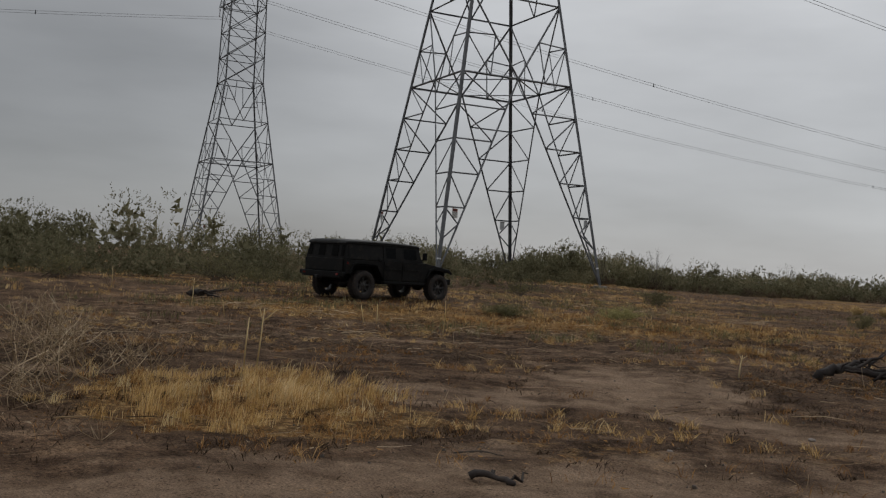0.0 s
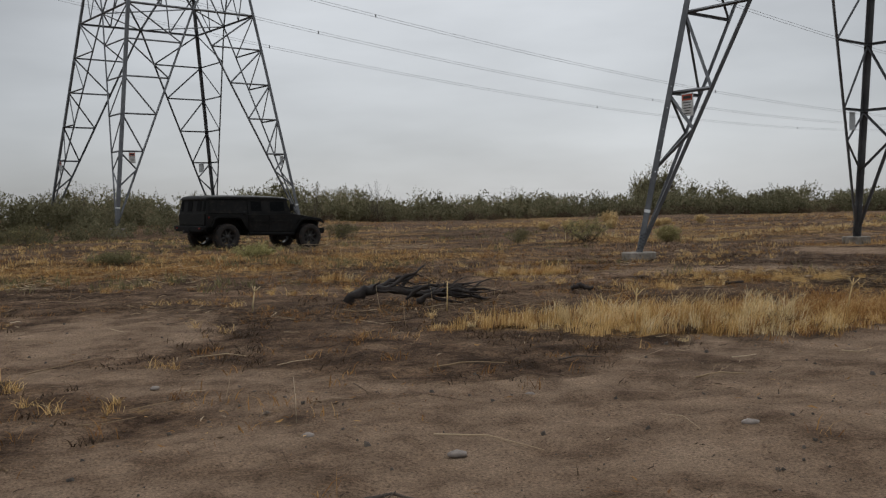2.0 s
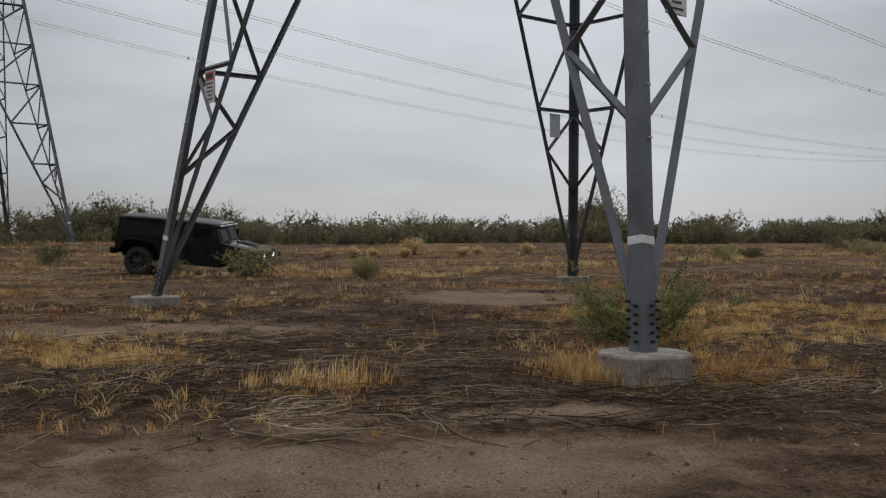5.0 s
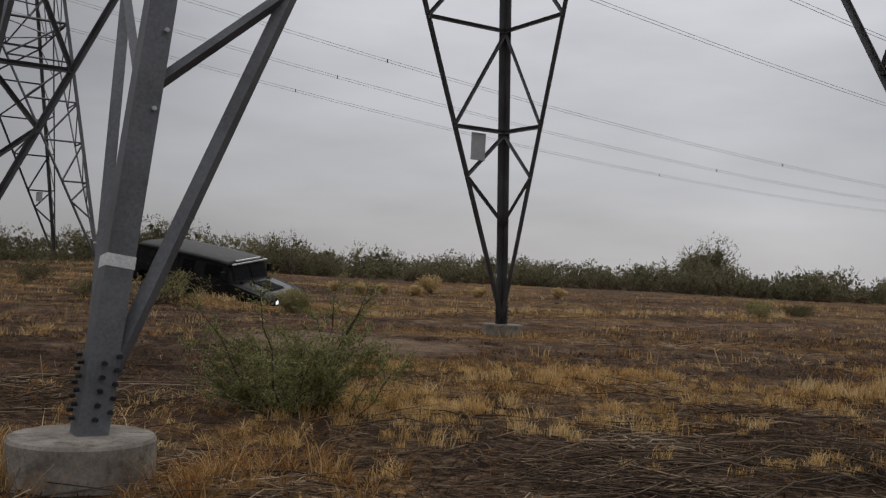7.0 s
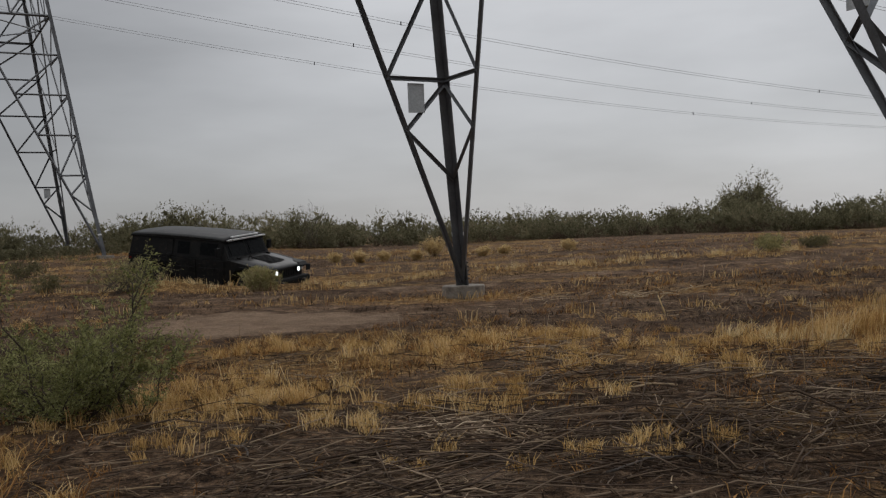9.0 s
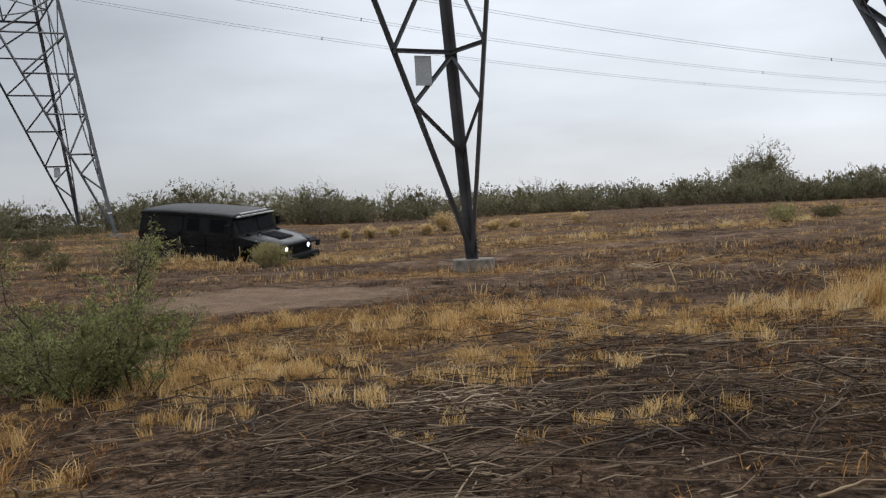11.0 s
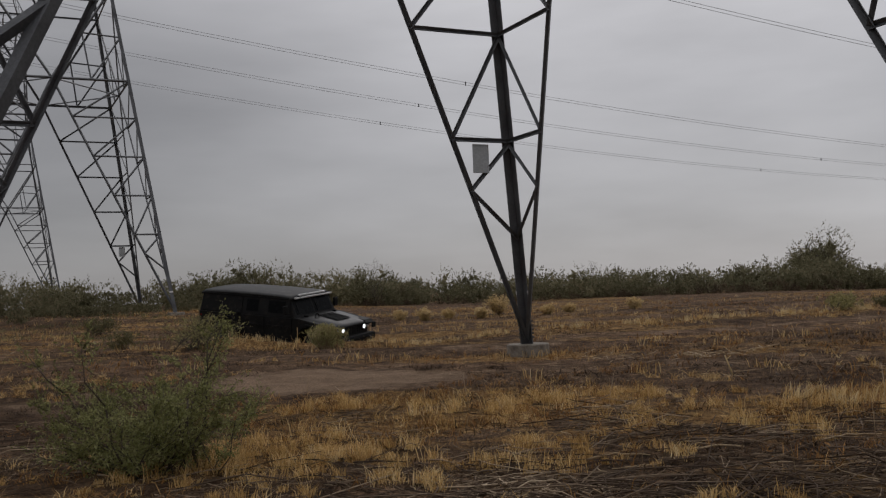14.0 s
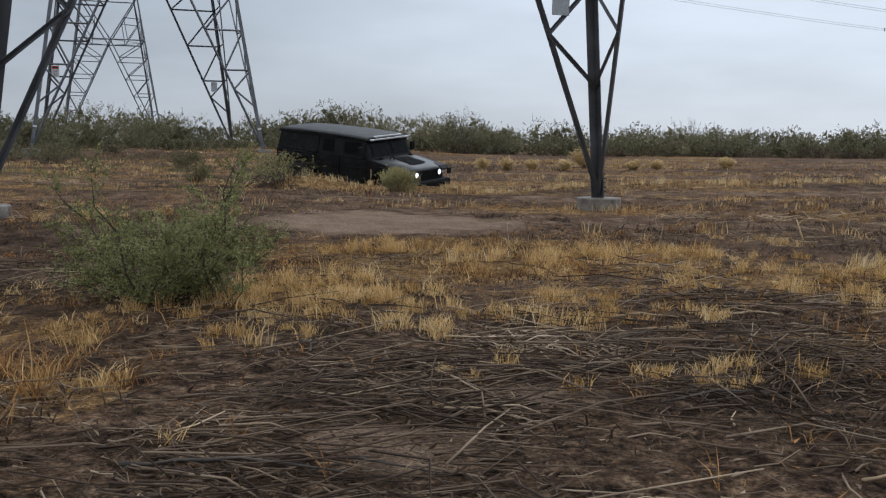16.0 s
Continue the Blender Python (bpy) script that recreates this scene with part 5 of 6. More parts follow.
def mesquite(at):
    """Arching dark stems with feathery side sprays, dense and low at the skirt, wispy above."""
    x, y = at
    ob = empty("mesquite_bush", "feathery grey-green mesquite bush with dark bare stems", "bush", pose(x, y, float(land(x, y)) - 0.02))
    n = 56
    tall = np.concatenate([rand(6, 0.85, 1.25), rand(n - 6, 0.26, 0.76)])
    out = np.concatenate([rand(6, 0.30, 0.80), rand(n - 6, 0.35, 0.98)])
    az = np.concatenate([np.arange(6) * 1.05 + rand(6, 0, 0.6), rand(n - 6, 0, 2 * np.pi)])
    root = np.concatenate([rng.normal(0, 0.20, (n, 2)), np.zeros((n, 1))], 1)
    tip = np.stack([root[:, 0] + np.cos(az) * out, root[:, 1] + np.sin(az) * out, tall], 1)
    mid = root * 0.45 + tip * 0.55
    mid[:, 2] = tall * rand(n, 0.5, 0.66)
    v1, t1 = stick_arrays(root, mid, np.where(tall > 0.8, 0.0115, 0.0055), 0.11, 0.75)
    v2, t2 = stick_arrays(mid, tip, np.where(tall > 0.8, 0.0080, 0.004), 0.15, 0.35)
    m = 1000
    k = np.where(rand(m) < 0.12, rng.integers(0, 6, m), rng.integers(6, n, m))
    f = rand(m, 0.12, 1.0)[:, None]
    s0 = np.where(f < 0.5, root[k] + (mid[k] - root[k]) * f * 2, mid[k] + (tip[k] - mid[k]) * (f * 2 - 1))
    d = rng.normal(0, 1, (m, 3)) * [1, 1, 0.5] + [0, 0, 0.30] + (tip - root)[k] * 0.7
    d /= np.linalg.norm(d, axis=1, keepdims=True)
    L = rand(m, 0.09, 0.27)[:, None]
    e = s0 + d * L
    e[:, 2] = np.maximum(e[:, 2], 0.03)
    v3, t3 = stick_arrays(s0, e, np.full(m, 0.0024), 0.08, 0.4)
    wood = soup("branchwork", np.concatenate([v1, v2, v3]), np.concatenate([t1, t2 + len(v1), t3 + len(v1) + len(v2)]), BARK)
    new("branchwork", wood).parent = ob
    per = 24
    i = np.repeat(np.arange(m), per)
    g = np.tile((np.arange(per) + 1) / per, m)
    c = s0[i] + (e[i] - s0[i]) * g[:, None] + rng.normal(0, 0.014, (len(i), 3))
    c[:, 2] = np.maximum(c[:, 2], 0.015)
    v = leaf_quads(c, d[i] * 0.7, 0.018 * rand(len(i), 0.6, 1.35), 0.32).reshape(-1, 3)
    new("foliage", soup("foliage", v, quad_tris(len(i)), LEAF)).parent = ob


mesquite((18.68, 17.5))
grown("sage_bush", "rounded pale sage bush beside the truck", "bush", (16.2, 34.1), 0.56, 0.72, 90, 800, 10000, 0.022, SAGE, STRAW, up=0.5, foot=0.35)
grown("desert_bush", "loose olive-green desert bush with bare tips", "bush", (13.0, 33.9), 1.1, 0.95, 40, 480, 5200, 0.02, SAGE, BARK, up=0.65, bare=0.15, foot=0.3)
grown("desert_bush", "low sparse grey-green bush in the field", "bush", (10.6, 34.4), 0.7, 0.55, 20, 260, 3200, 0.022, HERB, BARK, up=0.6)
SCATTERED = [(31.7, 44.7, 0.75, 0.8), (34.0, 46.6, 0.6, 0.6), (40.8, 48.7, 1.0, 1.1), (4.5, 46.0, 1.0, 1.0), (-2.4, 47.5, 1.1, 1.2), (-8.5, 41.0, 1.0, 1.0), (-12.0, 34.0, 1.1, 0.9), (-15.0, 38.0, 1.4, 1.4), (1.5, 29.0, 0.7, 0.45), (-2.0, 26.5, 0.8, 0.4), (47, 62, 1.2, 1.2), (-18, 30, 1.2, 1.0), (55, 75, 1.3, 1.3)]
for x, y, r, hh in SCATTERED:
    grown("field_bush", "low olive-green bush in the dry field", "bush", (x, y), r * 1.15, hh * 0.8, 30, 300, 3200, 0.032, rnd.choice([HERB, SAGE, HERB]), BARK, "bushes of the field", up=0.6, foot=0.35)
TUFTS = [(16.6, 50.2, 0.42), (17.5, 51.0, 0.32), (18.9, 50.2, 0.38), (19.6, 52.4, 0.72), (21.7, 50.6, 0.36), (15.4, 51.0, 0.36), (22.6, 51.9, 0.28), (25.5, 54.0, 0.45)]
for x, y, r in TUFTS:
    grown("rabbitbrush", "round straw-yellow rabbitbrush in dry field", "bush", (x, y), r, r * 1.2, 40, 160, 1500, 0.05, YELLOW, STRAW, "yellow rabbitbrush clumps", up=0.5)
# leafless weeds, bleached grey
for x, y, r, hh in ((-6.4, 8.0, 0.8, 0.95), (-7.2, 9.6, 0.9, 1.0), (-6.0, 9.4, 0.5, 0.7), (-8.2, 11.5, 0.9, 0.9), (-5.9, 6.7, 0.5, 0.45)):
    grown("dead_weed", "leafless bleached grey dead weed", "dead weed", (x, y), r * 1.25, hh, 26, 190, 0, 0.02, TWIG, STRAW, "dead weeds", up=0.75, foot=0.30, thick=0.8)
grown("dead_weed", "small white bleached dead weed by the road", "dead weed", (-4.36, 5.1), 0.32, 0.26, 9, 16, 0, 0.02, TWIG, STRAW, "dead weeds", up=0.9)
grown("dead_weed", "dry straw weed leaning on a footing", "dead weed", (17.62, 13.92), 0.42, 0.40, 7, 9, 0, 0.02, TWIG, STRAW, "dead weeds", up=0.9)
for x, y in ((22.3, 14.1), (21.0, 15.9), (23.6, 14.5), (15.2, 13.2), (13.0, 14.0), (10.9, 15.9)):
    grown("dead_weed", "flattened bleached dead weed among twigs", "dead weed", (x, y), 0.4, 0.14, 10, 30, 0, 0.02, TWIG, TWIG, "dead weeds", up=0.9, foot=0.4)


def stalk(at, tall, lean, fork=True):
    x, y = at
    ob = empty("dry_stalk", "single tall bleached weed stalk in grass", "weed stalk", pose(x, y, float(land(x, y)) - 0.02), "tall weed stalks")
    top = np.array([[lean, 0.03, tall]])
    v, t = stick_arrays(np.zeros((1, 3)), top, np.array([0.015]), 0.03, 0.6)
    s = new("stem", soup("stem", v, t, PALE))
    s.parent = ob
    if fork:
        p = np.array([[lean * 0.8, 0.024, tall * 0.8]] * 2)
        q = p + np.array([[0.22, 0.0, 0.20], [-0.08, 0.03, 0.22]]) * tall
        v, t = stick_arrays(p, q, np.array([0.009, 0.009]), 0.05, 0.5)
        s = new("side_twigs", soup("side_twigs", v, t, PALE))
        s.parent = ob


for at, tall, lean, fork in (((-3.17, 19.9), 0.78, 0.02, False), ((-5.0, 21.4), 0.52, -0.01, False), ((-5.3, 21.3), 0.45, -0.1, False), ((-10.4, 23.0), 0.75, 0.03, True), ((-4.75, 10.6), 0.88, 0.06, True), ((-4.9, 10.5), 0.75, 0.03, False), ((-14.8, 27.5), 0.7, 0.0, False), ((-8.6, 20.5), 0.4, -0.08, True), ((2.4, 14.0), 0.4, 0.05, True), ((5.2, 13.4), 0.45, 0.02, False), ((9.9, 10.9), 0.5, 0.12, True), ((12.6, 35.3), 0.55, 0.0, False), ((15.1, 35.4), 0.62, 0.0, False), ((7.0, 10.4), 0.5, 0.05, True), ((24.4, 24.0), 0.3, -0.1, True)):
    stalk(at, tall, lean, fork)


# ---- dead branch, logs, sticks, stones ----
def crooked(name, label, pts, r0, r1, mat, twigs=0, category="branch", spread=0.5):
    """A gnarled limb along a crooked line, with side branches."""
    ob = empty(name, label, category, pose(pts[0][0], pts[0][1], float(land(pts[0][0], pts[0][1]))))
    o = Vector((pts[0][0], pts[0][1], 0))
    line = []
    for (a, b) in zip(pts, pts[1:]):
        for k in range(4):
            p = Vector(a).lerp(Vector(b), k / 4)
            line.append(p + Vector([rnd.uniform(-1, 1) * r0 * 0.5 for _ in range(3)]))
    line.append(Vector(pts[-1]))

    def tube(path, ra, rb):
        bm = bmesh.new()
        rings = []
        for k, p in enumerate(path):
            d = (path[min(k + 1, len(path) - 1)] - path[max(k - 1, 0)]).normalized()
            e = d.orthogonal().normalized()
            f = d.cross(e)
            r = (ra + (rb - ra) * k / (len(path) - 1)) * rnd.uniform(0.8, 1.25)
            rings.append([bm.verts.new(p - o + (e * math.cos(2 * math.pi * j / 7) + f * math.sin(2 * math.pi * j / 7)) * r * rnd.uniform(0.85, 1.15)) for j in range(7)])
        for p, q in zip(rings, rings[1:]):
            for j in range(7):
                bm.faces.new((p[j], p[(j + 1) % 7], q[(j + 1) % 7], q[j]))
        bm.faces.new(rings[0])
        bm.faces.new(rings[-1])
        return bm

    z0 = float(land(pts[0][0], pts[0][1]))
    part("limb", tube(line, r0, r1), mat, ob, "", True)
    for k in range(twigs):
        i = rnd.randrange(len(line) // 4, len(line) - 1)
        a = line[i]
        d = Vector((rnd.uniform(0.2, 1), rnd.uniform(-1, 1) * spread, rnd.uniform(-0.10, 0.35))).normalized()
        L = rnd.uniform(0.25, 0.75) if r0 > 0.03 else rnd.uniform(0.1, 0.22)
        path = [a + d * (L * j / 4) + Vector((0, 0, -0.10 * (j / 4) ** 2 * L)) + Vector([rnd.uniform(-1, 1) * 0.03 for _ in range(3)]) * (j > 0) for j in range(5)]
        for p in path:
            p.z = max(p.z, 0.02)
        part("side_branch", tube(path, r1 * 0.9, r1 * 0.3), mat, ob, "", True)
    return ob


crooked("dead_branch", "gnarled charred dead branch lying on soil", [(3.85, 14.62, 0.08), (4.05, 14.66, 0.24), (4.4, 14.75, 0.27), (4.75, 14.68, 0.17), (5.2, 14.72, 0.16), (5.6, 14.8, 0.08)], 0.085, 0.04, DEADWOOD, 20)
crooked("dead_branch", "forked charred branch stub raised off the soil", [(4.25, 14.78, 0.25), (4.5, 14.85, 0.36), (4.62, 14.86, 0.38), (4.85, 14.9, 0.42)], 0.055, 0.02, DEADWOOD, 4)
crooked("dead_branch", "charred branch with tangled twigs", [(4.85, 14.4, 0.06), (5.15, 14.32, 0.22), (5.5, 14.38, 0.26), (5.85, 14.5, 0.10)], 0.045, 0.018, DEADWOOD, 16)
crooked("dead_branch", "thin charred branch arching over the pile", [(4.7, 14.55, 0.10), (5.0, 14.5, 0.30), (5.4, 14.6, 0.30), (5.95, 14.62, 0.05)], 0.03, 0.014, DEADWOOD, 12)
crooked("small_log", "short dark broken log on the ground", [(7.72, 16.02, 0.05), (7.84, 15.98, 0.12), (7.95, 15.96, 0.07), (8.1, 15.95, 0.05)], 0.045, 0.03, DEADWOOD, 0, "log")
crooked("small_log", "short dark log among straw", [(10.5, 15.9, 0.03), (10.8, 15.85, 0.05)], 0.03, 0.02, DEADWOOD, 0, "log")
crooked("stump", "small charred stump in the field", [(-10.75, 23.6, 0.22), (-10.5, 23.65, 0.36), (-10.3, 23.6, 0.30), (-10.15, 23.6, 0.24)], 0.11, 0.05, DEADWOOD, 5, "stump")
crooked("small_log", "dark twisted root on the dirt", [(-1.3, 4.75, 0.03), (-1.1, 4.7, 0.05), (-0.95, 4.6, 0.02)], 0.03, 0.02, DEADWOOD, 2, "log")
STICKS = [(2.3, 4.4, 0.5, 12, 0.012), (3.6, 4.45, 0.45, -15, 0.014), (-1.5, 5.6, 0.7, 6, 0.010), (4.4, 8.2, 1.1, 4, 0.010), (5.6, 8.4, 0.7, 8, 0.010), (12.2, 9.0, 0.8, -2, 0.013), (10.85, 10.0, 0.35, -30, 0.02), (20.4, 13.75, 1.5, 8, 0.013), (20.9, 14.0, 1.2, 2, 0.010), (20.2, 16.3, 0.75, -62, 0.014), (22.1, 17.5, 0.9, 14, 0.014), (22.3, 17.1, 0.8, 3, 0.013), (22.9, 17.6, 0.8, 18, 0.013), (21.4, 14.9, 0.8, -12, 0.010), (22.5, 15.2, 1.0, 30, 0.012), (23.2, 14.2, 0.9, 20, 0.010), (19.6, 14.9, 1.0, 35, 0.010), (13.3, 14.4, 0.8, -20, 0.012), (10.6, 12.5, 0.9, -28, 0.012), (8.9, 10.2, 0.5, -8, 0.008), (-5.2, 5.9, 1.2, 14, 0.010), (9.0, 19.6, 1.3, -4, 0.012), (6.9, 17.0, 1.2, 4, 0.012), (15.6, 14.3, 0.35, 15, 0.025), (6.5, 7.3, 0.8, 6, 0.009), (7.7, 6.4, 0.6, -10, 0.009), (24.0, 18.0, 1.0, 24, 0.012), (19.4, 13.0, 0.7, 60, 0.010)]
for x, y, L, a, r in STICKS:
    L, r = 0.6 * L, 0.75 * r
    c, s = math.cos(radians(a)), math.sin(radians(a))
    crooked("fallen_stick", "bleached fallen stick lying on the ground", [(x, y, r + 0.01), (x + 0.5 * L * c - 0.08 * L * s, y + 0.5 * L * s + 0.08 * L * c, r + 0.03), (x + L * c, y + L * s, r + 0.01)], r, r * 0.55, BARK if r > 0.015 else rnd.choice([STRAW, STRAW, BARK]), rnd.randrange(0, 3), "stick")
for x, y, r in ((4.67, 4.14, 0.07), (4.2, 5.3, 0.05), (3.3, 5.9, 0.04), (2.0, 7.9, 0.04), (6.2, 5.6, 0.05), (5.0, 6.9, 0.035), (8.6, 7.0, 0.04), (0.4, 6.6, 0.03), (10.6, 7.6, 0.04)):
    bm = bmesh.new()
    bmesh.ops.create_icosphere(bm, subdivisions=2, radius=1)
    for v in bm.verts:
        f = 1 + 0.22 * noise.noise(v.co * 1.7 + Vector((x, y, 0)))
        v.co = Vector((v.co.x * r * 1.3 * f, v.co.y * r * f, v.co.z * r * 0.45 * f))
    ob = new("stone", finish("stone", bm, STONE, True))
    ob.matrix_basis = pose(x, y, float(land(x, y)) + r * 0.15, 0, 0, rnd.uniform(0, 180))
    tagged(ob, "flat pale field stone on the dirt", "stone", "stones on the road")


# ---- the scrub that closes the field ----
EDGE = [(-90, 26), (-50, 31), (-25, 40), (-15, 53), (-5, 65), (7, 86), (22, 98), (45, 101), (70, 110), (110, 132), (200, 190), (330, 255)]


def edge_y(x):
    return np.interp(x, [p[0] for p in EDGE], [p[1] for p in EDGE])


def crown_parts(m, wide, tall, per):
    """A rounded, lumpy crown: leaves in short shoots over its lobes, and the twiggy heart of every lobe."""
    k = max(6, m // per)
    lobes = int(rng.integers(7, 12))
    az, o = rand(lobes, 0, 2 * np.pi), np.sqrt(rand(lobes)) * wide * 0.8
    rad = tall * rand(lobes, 0.18, 0.32)
    high = (tall - rad) * rand(lobes, 0.25, 1.0) * np.clip(1.0 - 0.62 * (o / wide) ** 2, 0.2, 1)
    mid = np.stack([np.cos(az) * o, np.sin(az) * o, np.maximum(high, 0.6 * rad)], 1)
    w = rng.choice(lobes, k, p=rad / np.sum(rad))
    d = rng.normal(0, 1, (k, 3)) + [0, 0, 0.35]
    d /= np.linalg.norm(d, axis=1, keepdims=True)
    base = mid[w] + d * (rad[w] * rand(k, 0.45, 0.92))[:, None] * [1.2, 1.2, 0.95]
    low = rand(k) < 0.18
    base[low, 2] *= rand(int(low.sum()), 0.02, 0.7)
    d = d + [0, 0, 0.9] + rng.normal(0, 0.25, (k, 3))
    d /= np.linalg.norm(d, axis=1, keepdims=True)
    L = rad[w] * (0.14 + 0.42 * rand(k) ** 2)
    f = np.tile((np.arange(per) + 0.5) / per, k)
    i = np.repeat(np.arange(k), per)
    c = base[i] + d[i] * (L[i] * f)[:, None] + rng.normal(0, 0.07, (len(i), 3)) * (rad[w][i] * (1.1 - f))[:, None]
    # the inner boughs, broad and ragged
    n = 11 * lobes
    w = np.repeat(np.arange(lobes), 11)
    u = rng.normal(0, 1, (n, 3))
    u *= (rad[w] * rand(n, 0.0, 0.5) / np.linalg.norm(u, axis=1))[:, None]
    heart = mid[w] + u
    sink = rand(n) < 0.4
    heart[sink, 2] *= rand(int(sink.sum()), 0.1, 0.8)
    heart[:, 2] = np.maximum(heart[:, 2], 0.12 * tall)
    return c, d[i], f, slivers(heart, np.tile([0.0, 0.0, 0.7], (n, 1)), 0.27 * rad[w] * rand(n, 0.6, 1.2), 0.62)


def slivers(c, d, size, slim=0.5):
    """One slim pointed leaf each."""
    m = len(c)
    a = d + rng.normal(0, 0.6, (m, 3))
    a *= (size / (np.linalg.norm(a, axis=1) + 1e-9))[:, None]
    b = np.cross(a, rng.normal(0, 1, (m, 3)))
    b *= (size * slim / (np.linalg.norm(b, axis=1) + 1e-9))[:, None]
    return np.stack([c - a - b, c - a * 0.6 + b, c + a], 1)


def scrub(n, x0, x1, near, deep, hmin, hmax, leaf, per, name, label, mat=None):
    x = rand(n, x0, x1)
    y = edge_y(x) + near + (deep - near) * rand(n) ** 1.5
    V = []
    for k in range(n):
        far = np.hypot(x[k] - 12, y[k] - 5)
        hh = (hmin + (hmax - hmin) * rng.uniform() ** 2) * (0.72 + 0.62 * float(patchy(x[k], y[k], 0.11, 21.0))) * (1.2 - 0.2 * float(sstep(-24, -10, x[k])))
        c, d, f, heart = crown_parts(int(per * rng.uniform(0.7, 1.3)), hh * rng.uniform(0.65, 1.05), hh, 6)
        size = leaf * max(1.0, far / 85) * rand(len(c), 0.6, 1.3) * (1.25 - 0.6 * f)
        c[:, 2] = np.maximum(c[:, 2], 0.05)
        V.append(np.concatenate([slivers(c, d, size), heart]) + [x[k], y[k], float(land(x[k], y[k]))])
    V = np.concatenate(V).reshape(-1, 3)
    stuff(name, soup(name, V, np.arange(len(V)).reshape(-1, 3), mat or BRUSH), label, "scrub")


scrub(200, -80, 10, 0, 13, 2.1, 3.4, 0.066, 2100, "scrub_thicket", "dense olive and brown desert scrub thicket")
scrub(340, 0, 130, 0, 16, 2.0, 3.9, 0.074, 1200, "scrub_thicket", "distant belt of olive desert scrub")
scrub(170, 105, 320, 0, 40, 2.8, 5.0, 0.10, 320, "scrub_thicket", "far belt of hazy desert scrub")
scrub(180, -60, 4, -12, 2, 0.8, 1.7, 0.055, 560, "scrub_thicket", "low green scrub before the thicket")
scrub(80, 0, 120, -5, 1, 0.7, 1.3, 0.06, 320, "scrub_thicket", "low dry brown scrub before the belt", WEED_SCRUB)


def tree(at, tall, wide, leaves, label):
    x, y = at
    ob = empty("desert_tree", label, "tree", pose(x, y, float(land(x, y)) - 0.1))
    bm = bmesh.new()
    segs = []

    def limb(p, d, L, r, depth):
        q = p + d * L
        segs.append((p, q, r, r * 0.65, depth))
        if depth < 4:
            for _ in range(3 if depth else 9):
                open_out = 0.8 if depth == 0 else 0.55
                nd = (d + Vector((rnd.uniform(-1, 1), rnd.uniform(-1, 1), rnd.uniform(-0.35, 0.75))) * open_out).normalized()
                limb(q, nd, L * (rnd.uniform(1.4, 2.2) if depth == 0 else rnd.uniform(0.6, 0.85)), r * 0.6, depth + 1)

    limb(Vector((0, 0, 0)), Vector((0.05, 0, 1)), tall * 0.11, tall * 0.028, 0)
    for p, q, ra, rb, _ in segs:
        d = (q - p).normalized()
        e = d.orthogonal().normalized()
        f = d.cross(e)
        rr = [[bm.verts.new(c + (e * math.cos(2 * math.pi * j / 5) + f * math.sin(2 * math.pi * j / 5)) * r) for j in range(5)] for c, r in ((p, ra), (q, rb))]
        for j in range(5):
            bm.faces.new((rr[0][j], rr[0][(j + 1) % 5], rr[1][(j + 1) % 5], rr[1][j]))
    part("trunk", bm, BARK, ob)
    several = [crown_parts(leaves // 3, wide * 0.5, tall * k, 6) for k in (1.0, 0.86, 0.72)]
    c, d, f, heart = (np.concatenate([p[k] for p in several]) for k in range(4))
    c[:, 2] = np.maximum(c[:, 2], 0.3)
    v = np.concatenate([slivers(c, d, 0.16 * rand(len(c), 0.6, 1.3) * (1.3 - 0.7 * f)), heart]).reshape(-1, 3)
    cr = new("crown", soup("crown", v, np.arange(len(v)).reshape(-1, 3), BRUSH))
    cr.parent = ob


tree((64.6, 171.0), 10.6, 9.5, 13000, "spreading dark olive tree above the scrub")
tree((112.0, 160.0), 7.0, 5.0, 3500, "small dark tree above the scrub")
for x, y, hh in ((8.6, 84.0, 4.4), (3.2, 72.5, 3.6), (-10.5, 60.0, 3.4), (26, 112, 4.6)):
    grown("bare_sapling", "thin half-bare sapling rising from scrub", "sapling", (x, y), hh * 0.36, hh * 0.85, 12, 220, 90, 0.045, BRUSH, BARK, "half-bare saplings", up=0.35, low=0.4, foot=0.2, thick=0.4)

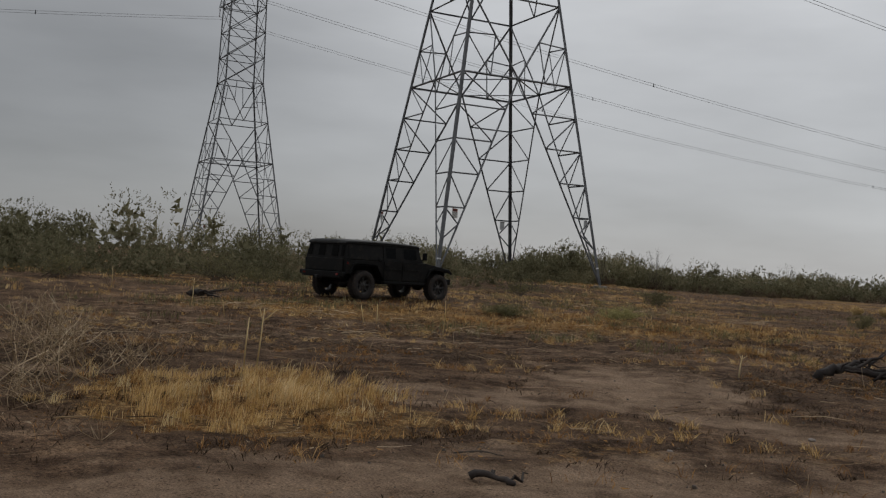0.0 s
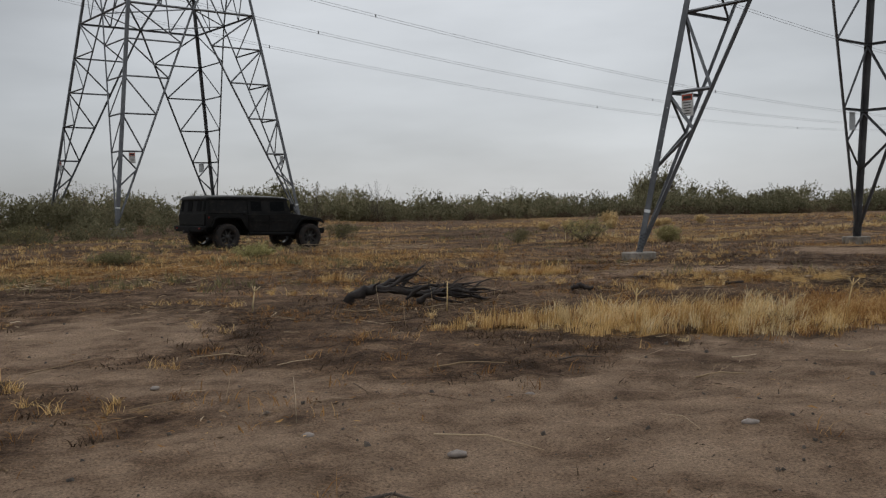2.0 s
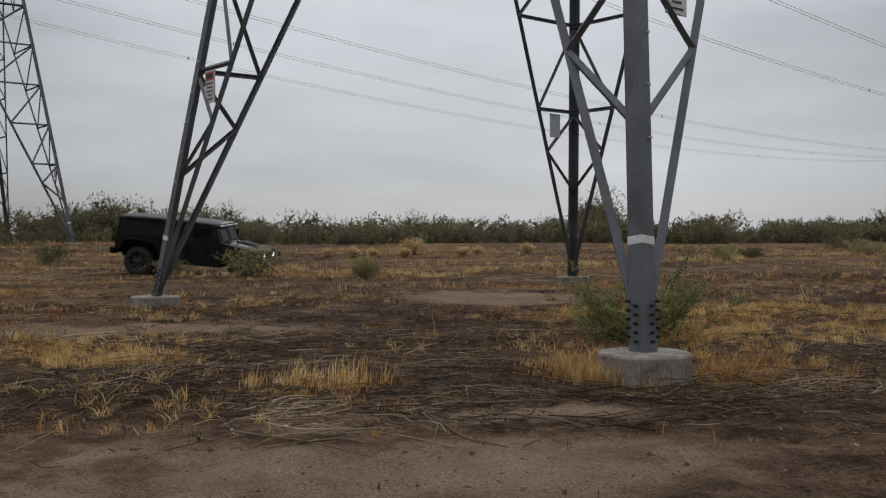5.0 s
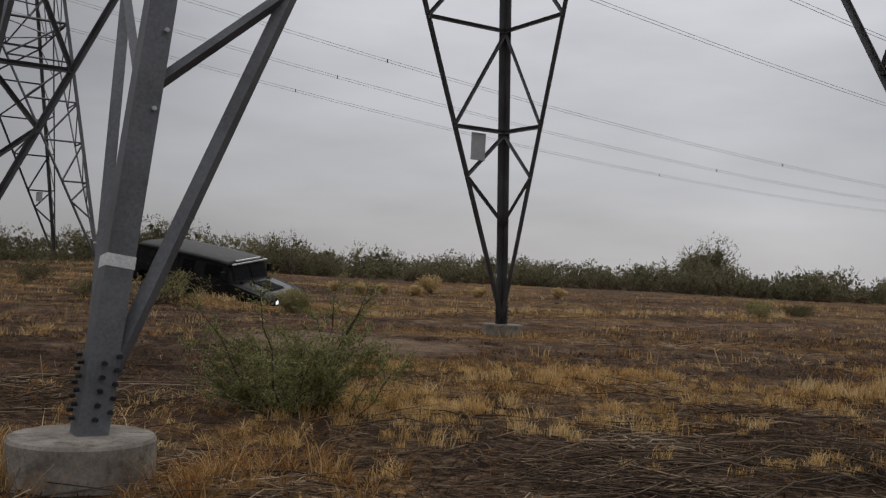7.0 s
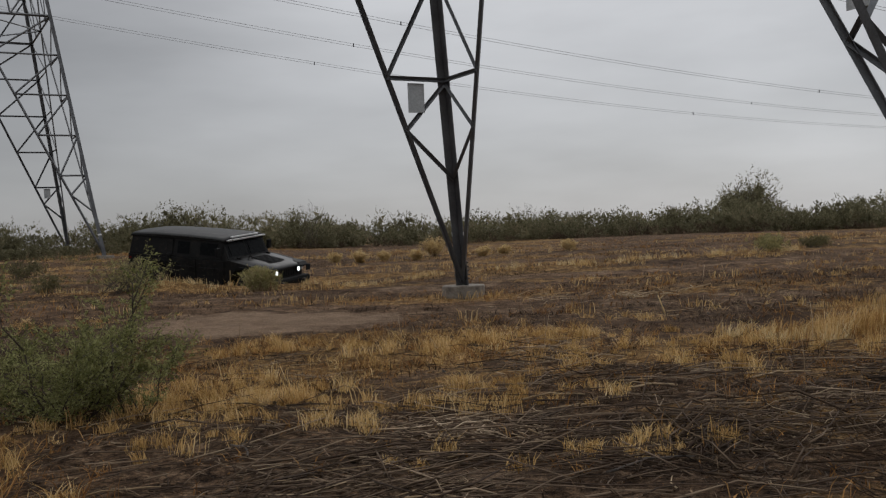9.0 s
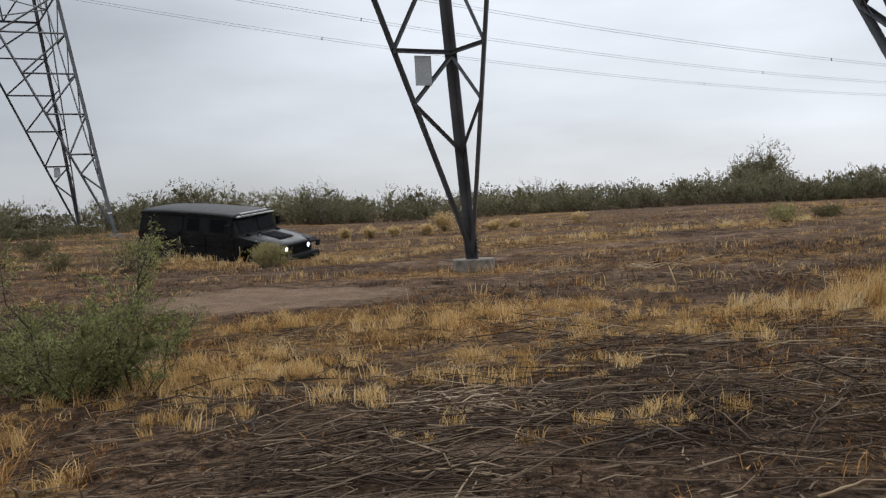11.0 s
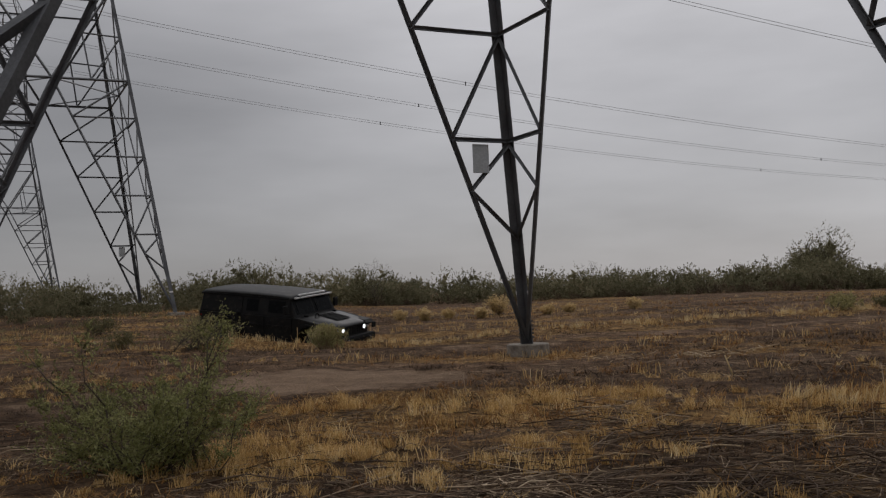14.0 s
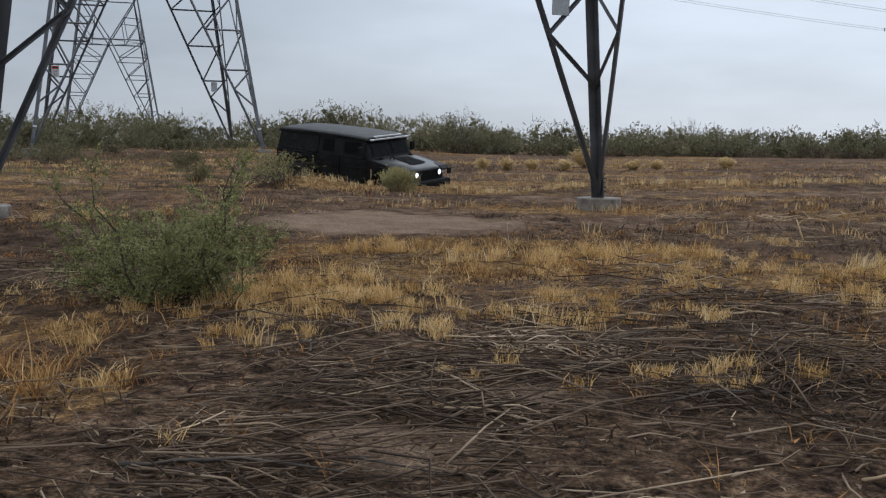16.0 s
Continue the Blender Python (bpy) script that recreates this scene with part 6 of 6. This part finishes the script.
# ---- what moves ----
# seconds, x, y, heading, height, nose-down and lean of the truck; it stops tilted in the ditch
DRIVE = [
    (0.0, -6.43, 29.99, 50.5, 0.34, 0.2, 0.1), (1.5, -1.01, 33.84, 37.5, 0.22, 1.4, 0.6), (3.0, 5.47, 37.42, 22.7, 0.15, 1.5, 0.5), (3.7, 7.99, 37.86, 10.3, 0.12, 1.8, 0.9),
    (4.7, 10.5, 37.85, -7.5, -0.03, 4.5, 2.5), (5.8, 12.36, 37.61, -19.5, -0.19, 8.4, 4.3), (6.5, 13.05, 37.55, -20.0, -0.27, 8.8, 6.0), (7.5, 13.82, 37.55, -19.5, -0.34, 8.4, 7.5),
    (8.2, 14.12, 37.65, -20.0, -0.31, 6.8, 5.2), (9.0, 14.23, 37.70, -20.2, -0.285, 5.8, 4.5), (16.0, 14.23, 37.70, -20.2, -0.285, 5.8, 4.5)]


def drive_at(t):
    """Place and heading on a smooth curve through DRIVE."""
    ts = [r[0] for r in DRIVE]
    k = min(max(sum(s <= t for s in ts) - 1, 0), len(ts) - 2)
    h = ts[k + 1] - ts[k]
    f = (t - ts[k]) / h

    def slope(n, c):
        if n == 0:
            return (DRIVE[1][c] - DRIVE[0][c]) / (ts[1] - ts[0])
        if n >= len(ts) - 2:
            return 0.0
        a, b = (DRIVE[n][c] - DRIVE[n - 1][c]) / (ts[n] - ts[n - 1]), (DRIVE[n + 1][c] - DRIVE[n][c]) / (ts[n + 1] - ts[n])
        return 0.0 if a * b <= 0 else 2 * a * b / (a + b)

    out = []
    for c in range(1, 7):
        p, q, u, v = DRIVE[k][c], DRIVE[k + 1][c], slope(k, c) * h, slope(k + 1, c) * h
        out.append((2 * f ** 3 - 3 * f * f + 1) * p + (f ** 3 - 2 * f * f + f) * u + (3 * f * f - 2 * f ** 3) * q + (f ** 3 - f * f) * v)
    return out


def truck_pose(t):
    x, y, yaw, z, nose, lean = drive_at(t)
    return pose(x, y, z, lean, nose, yaw), x, y


def motions():
    rows, turns, rolled, last = [], [], 0.0, None
    for k in range(161):
        t = k / 10
        m, x, y = truck_pose(t)
        if last:
            rolled += math.hypot(x - last[0], y - last[1]) / (WHEEL_R * TK)
        last = (x, y)
        if k % 2 == 0 or k == 160:
            rows.append((t, m))
        if t <= 9.2 or k == 160:
            turns.append((t, math.degrees(rolled)))
    walk(truck, rows)
    for w in truck_wheels:
        at = w.location.copy()
        walk(w, [(t, pose(at.x, at.y, at.z, 0, a, 0)) for t, a in turns])


motions()
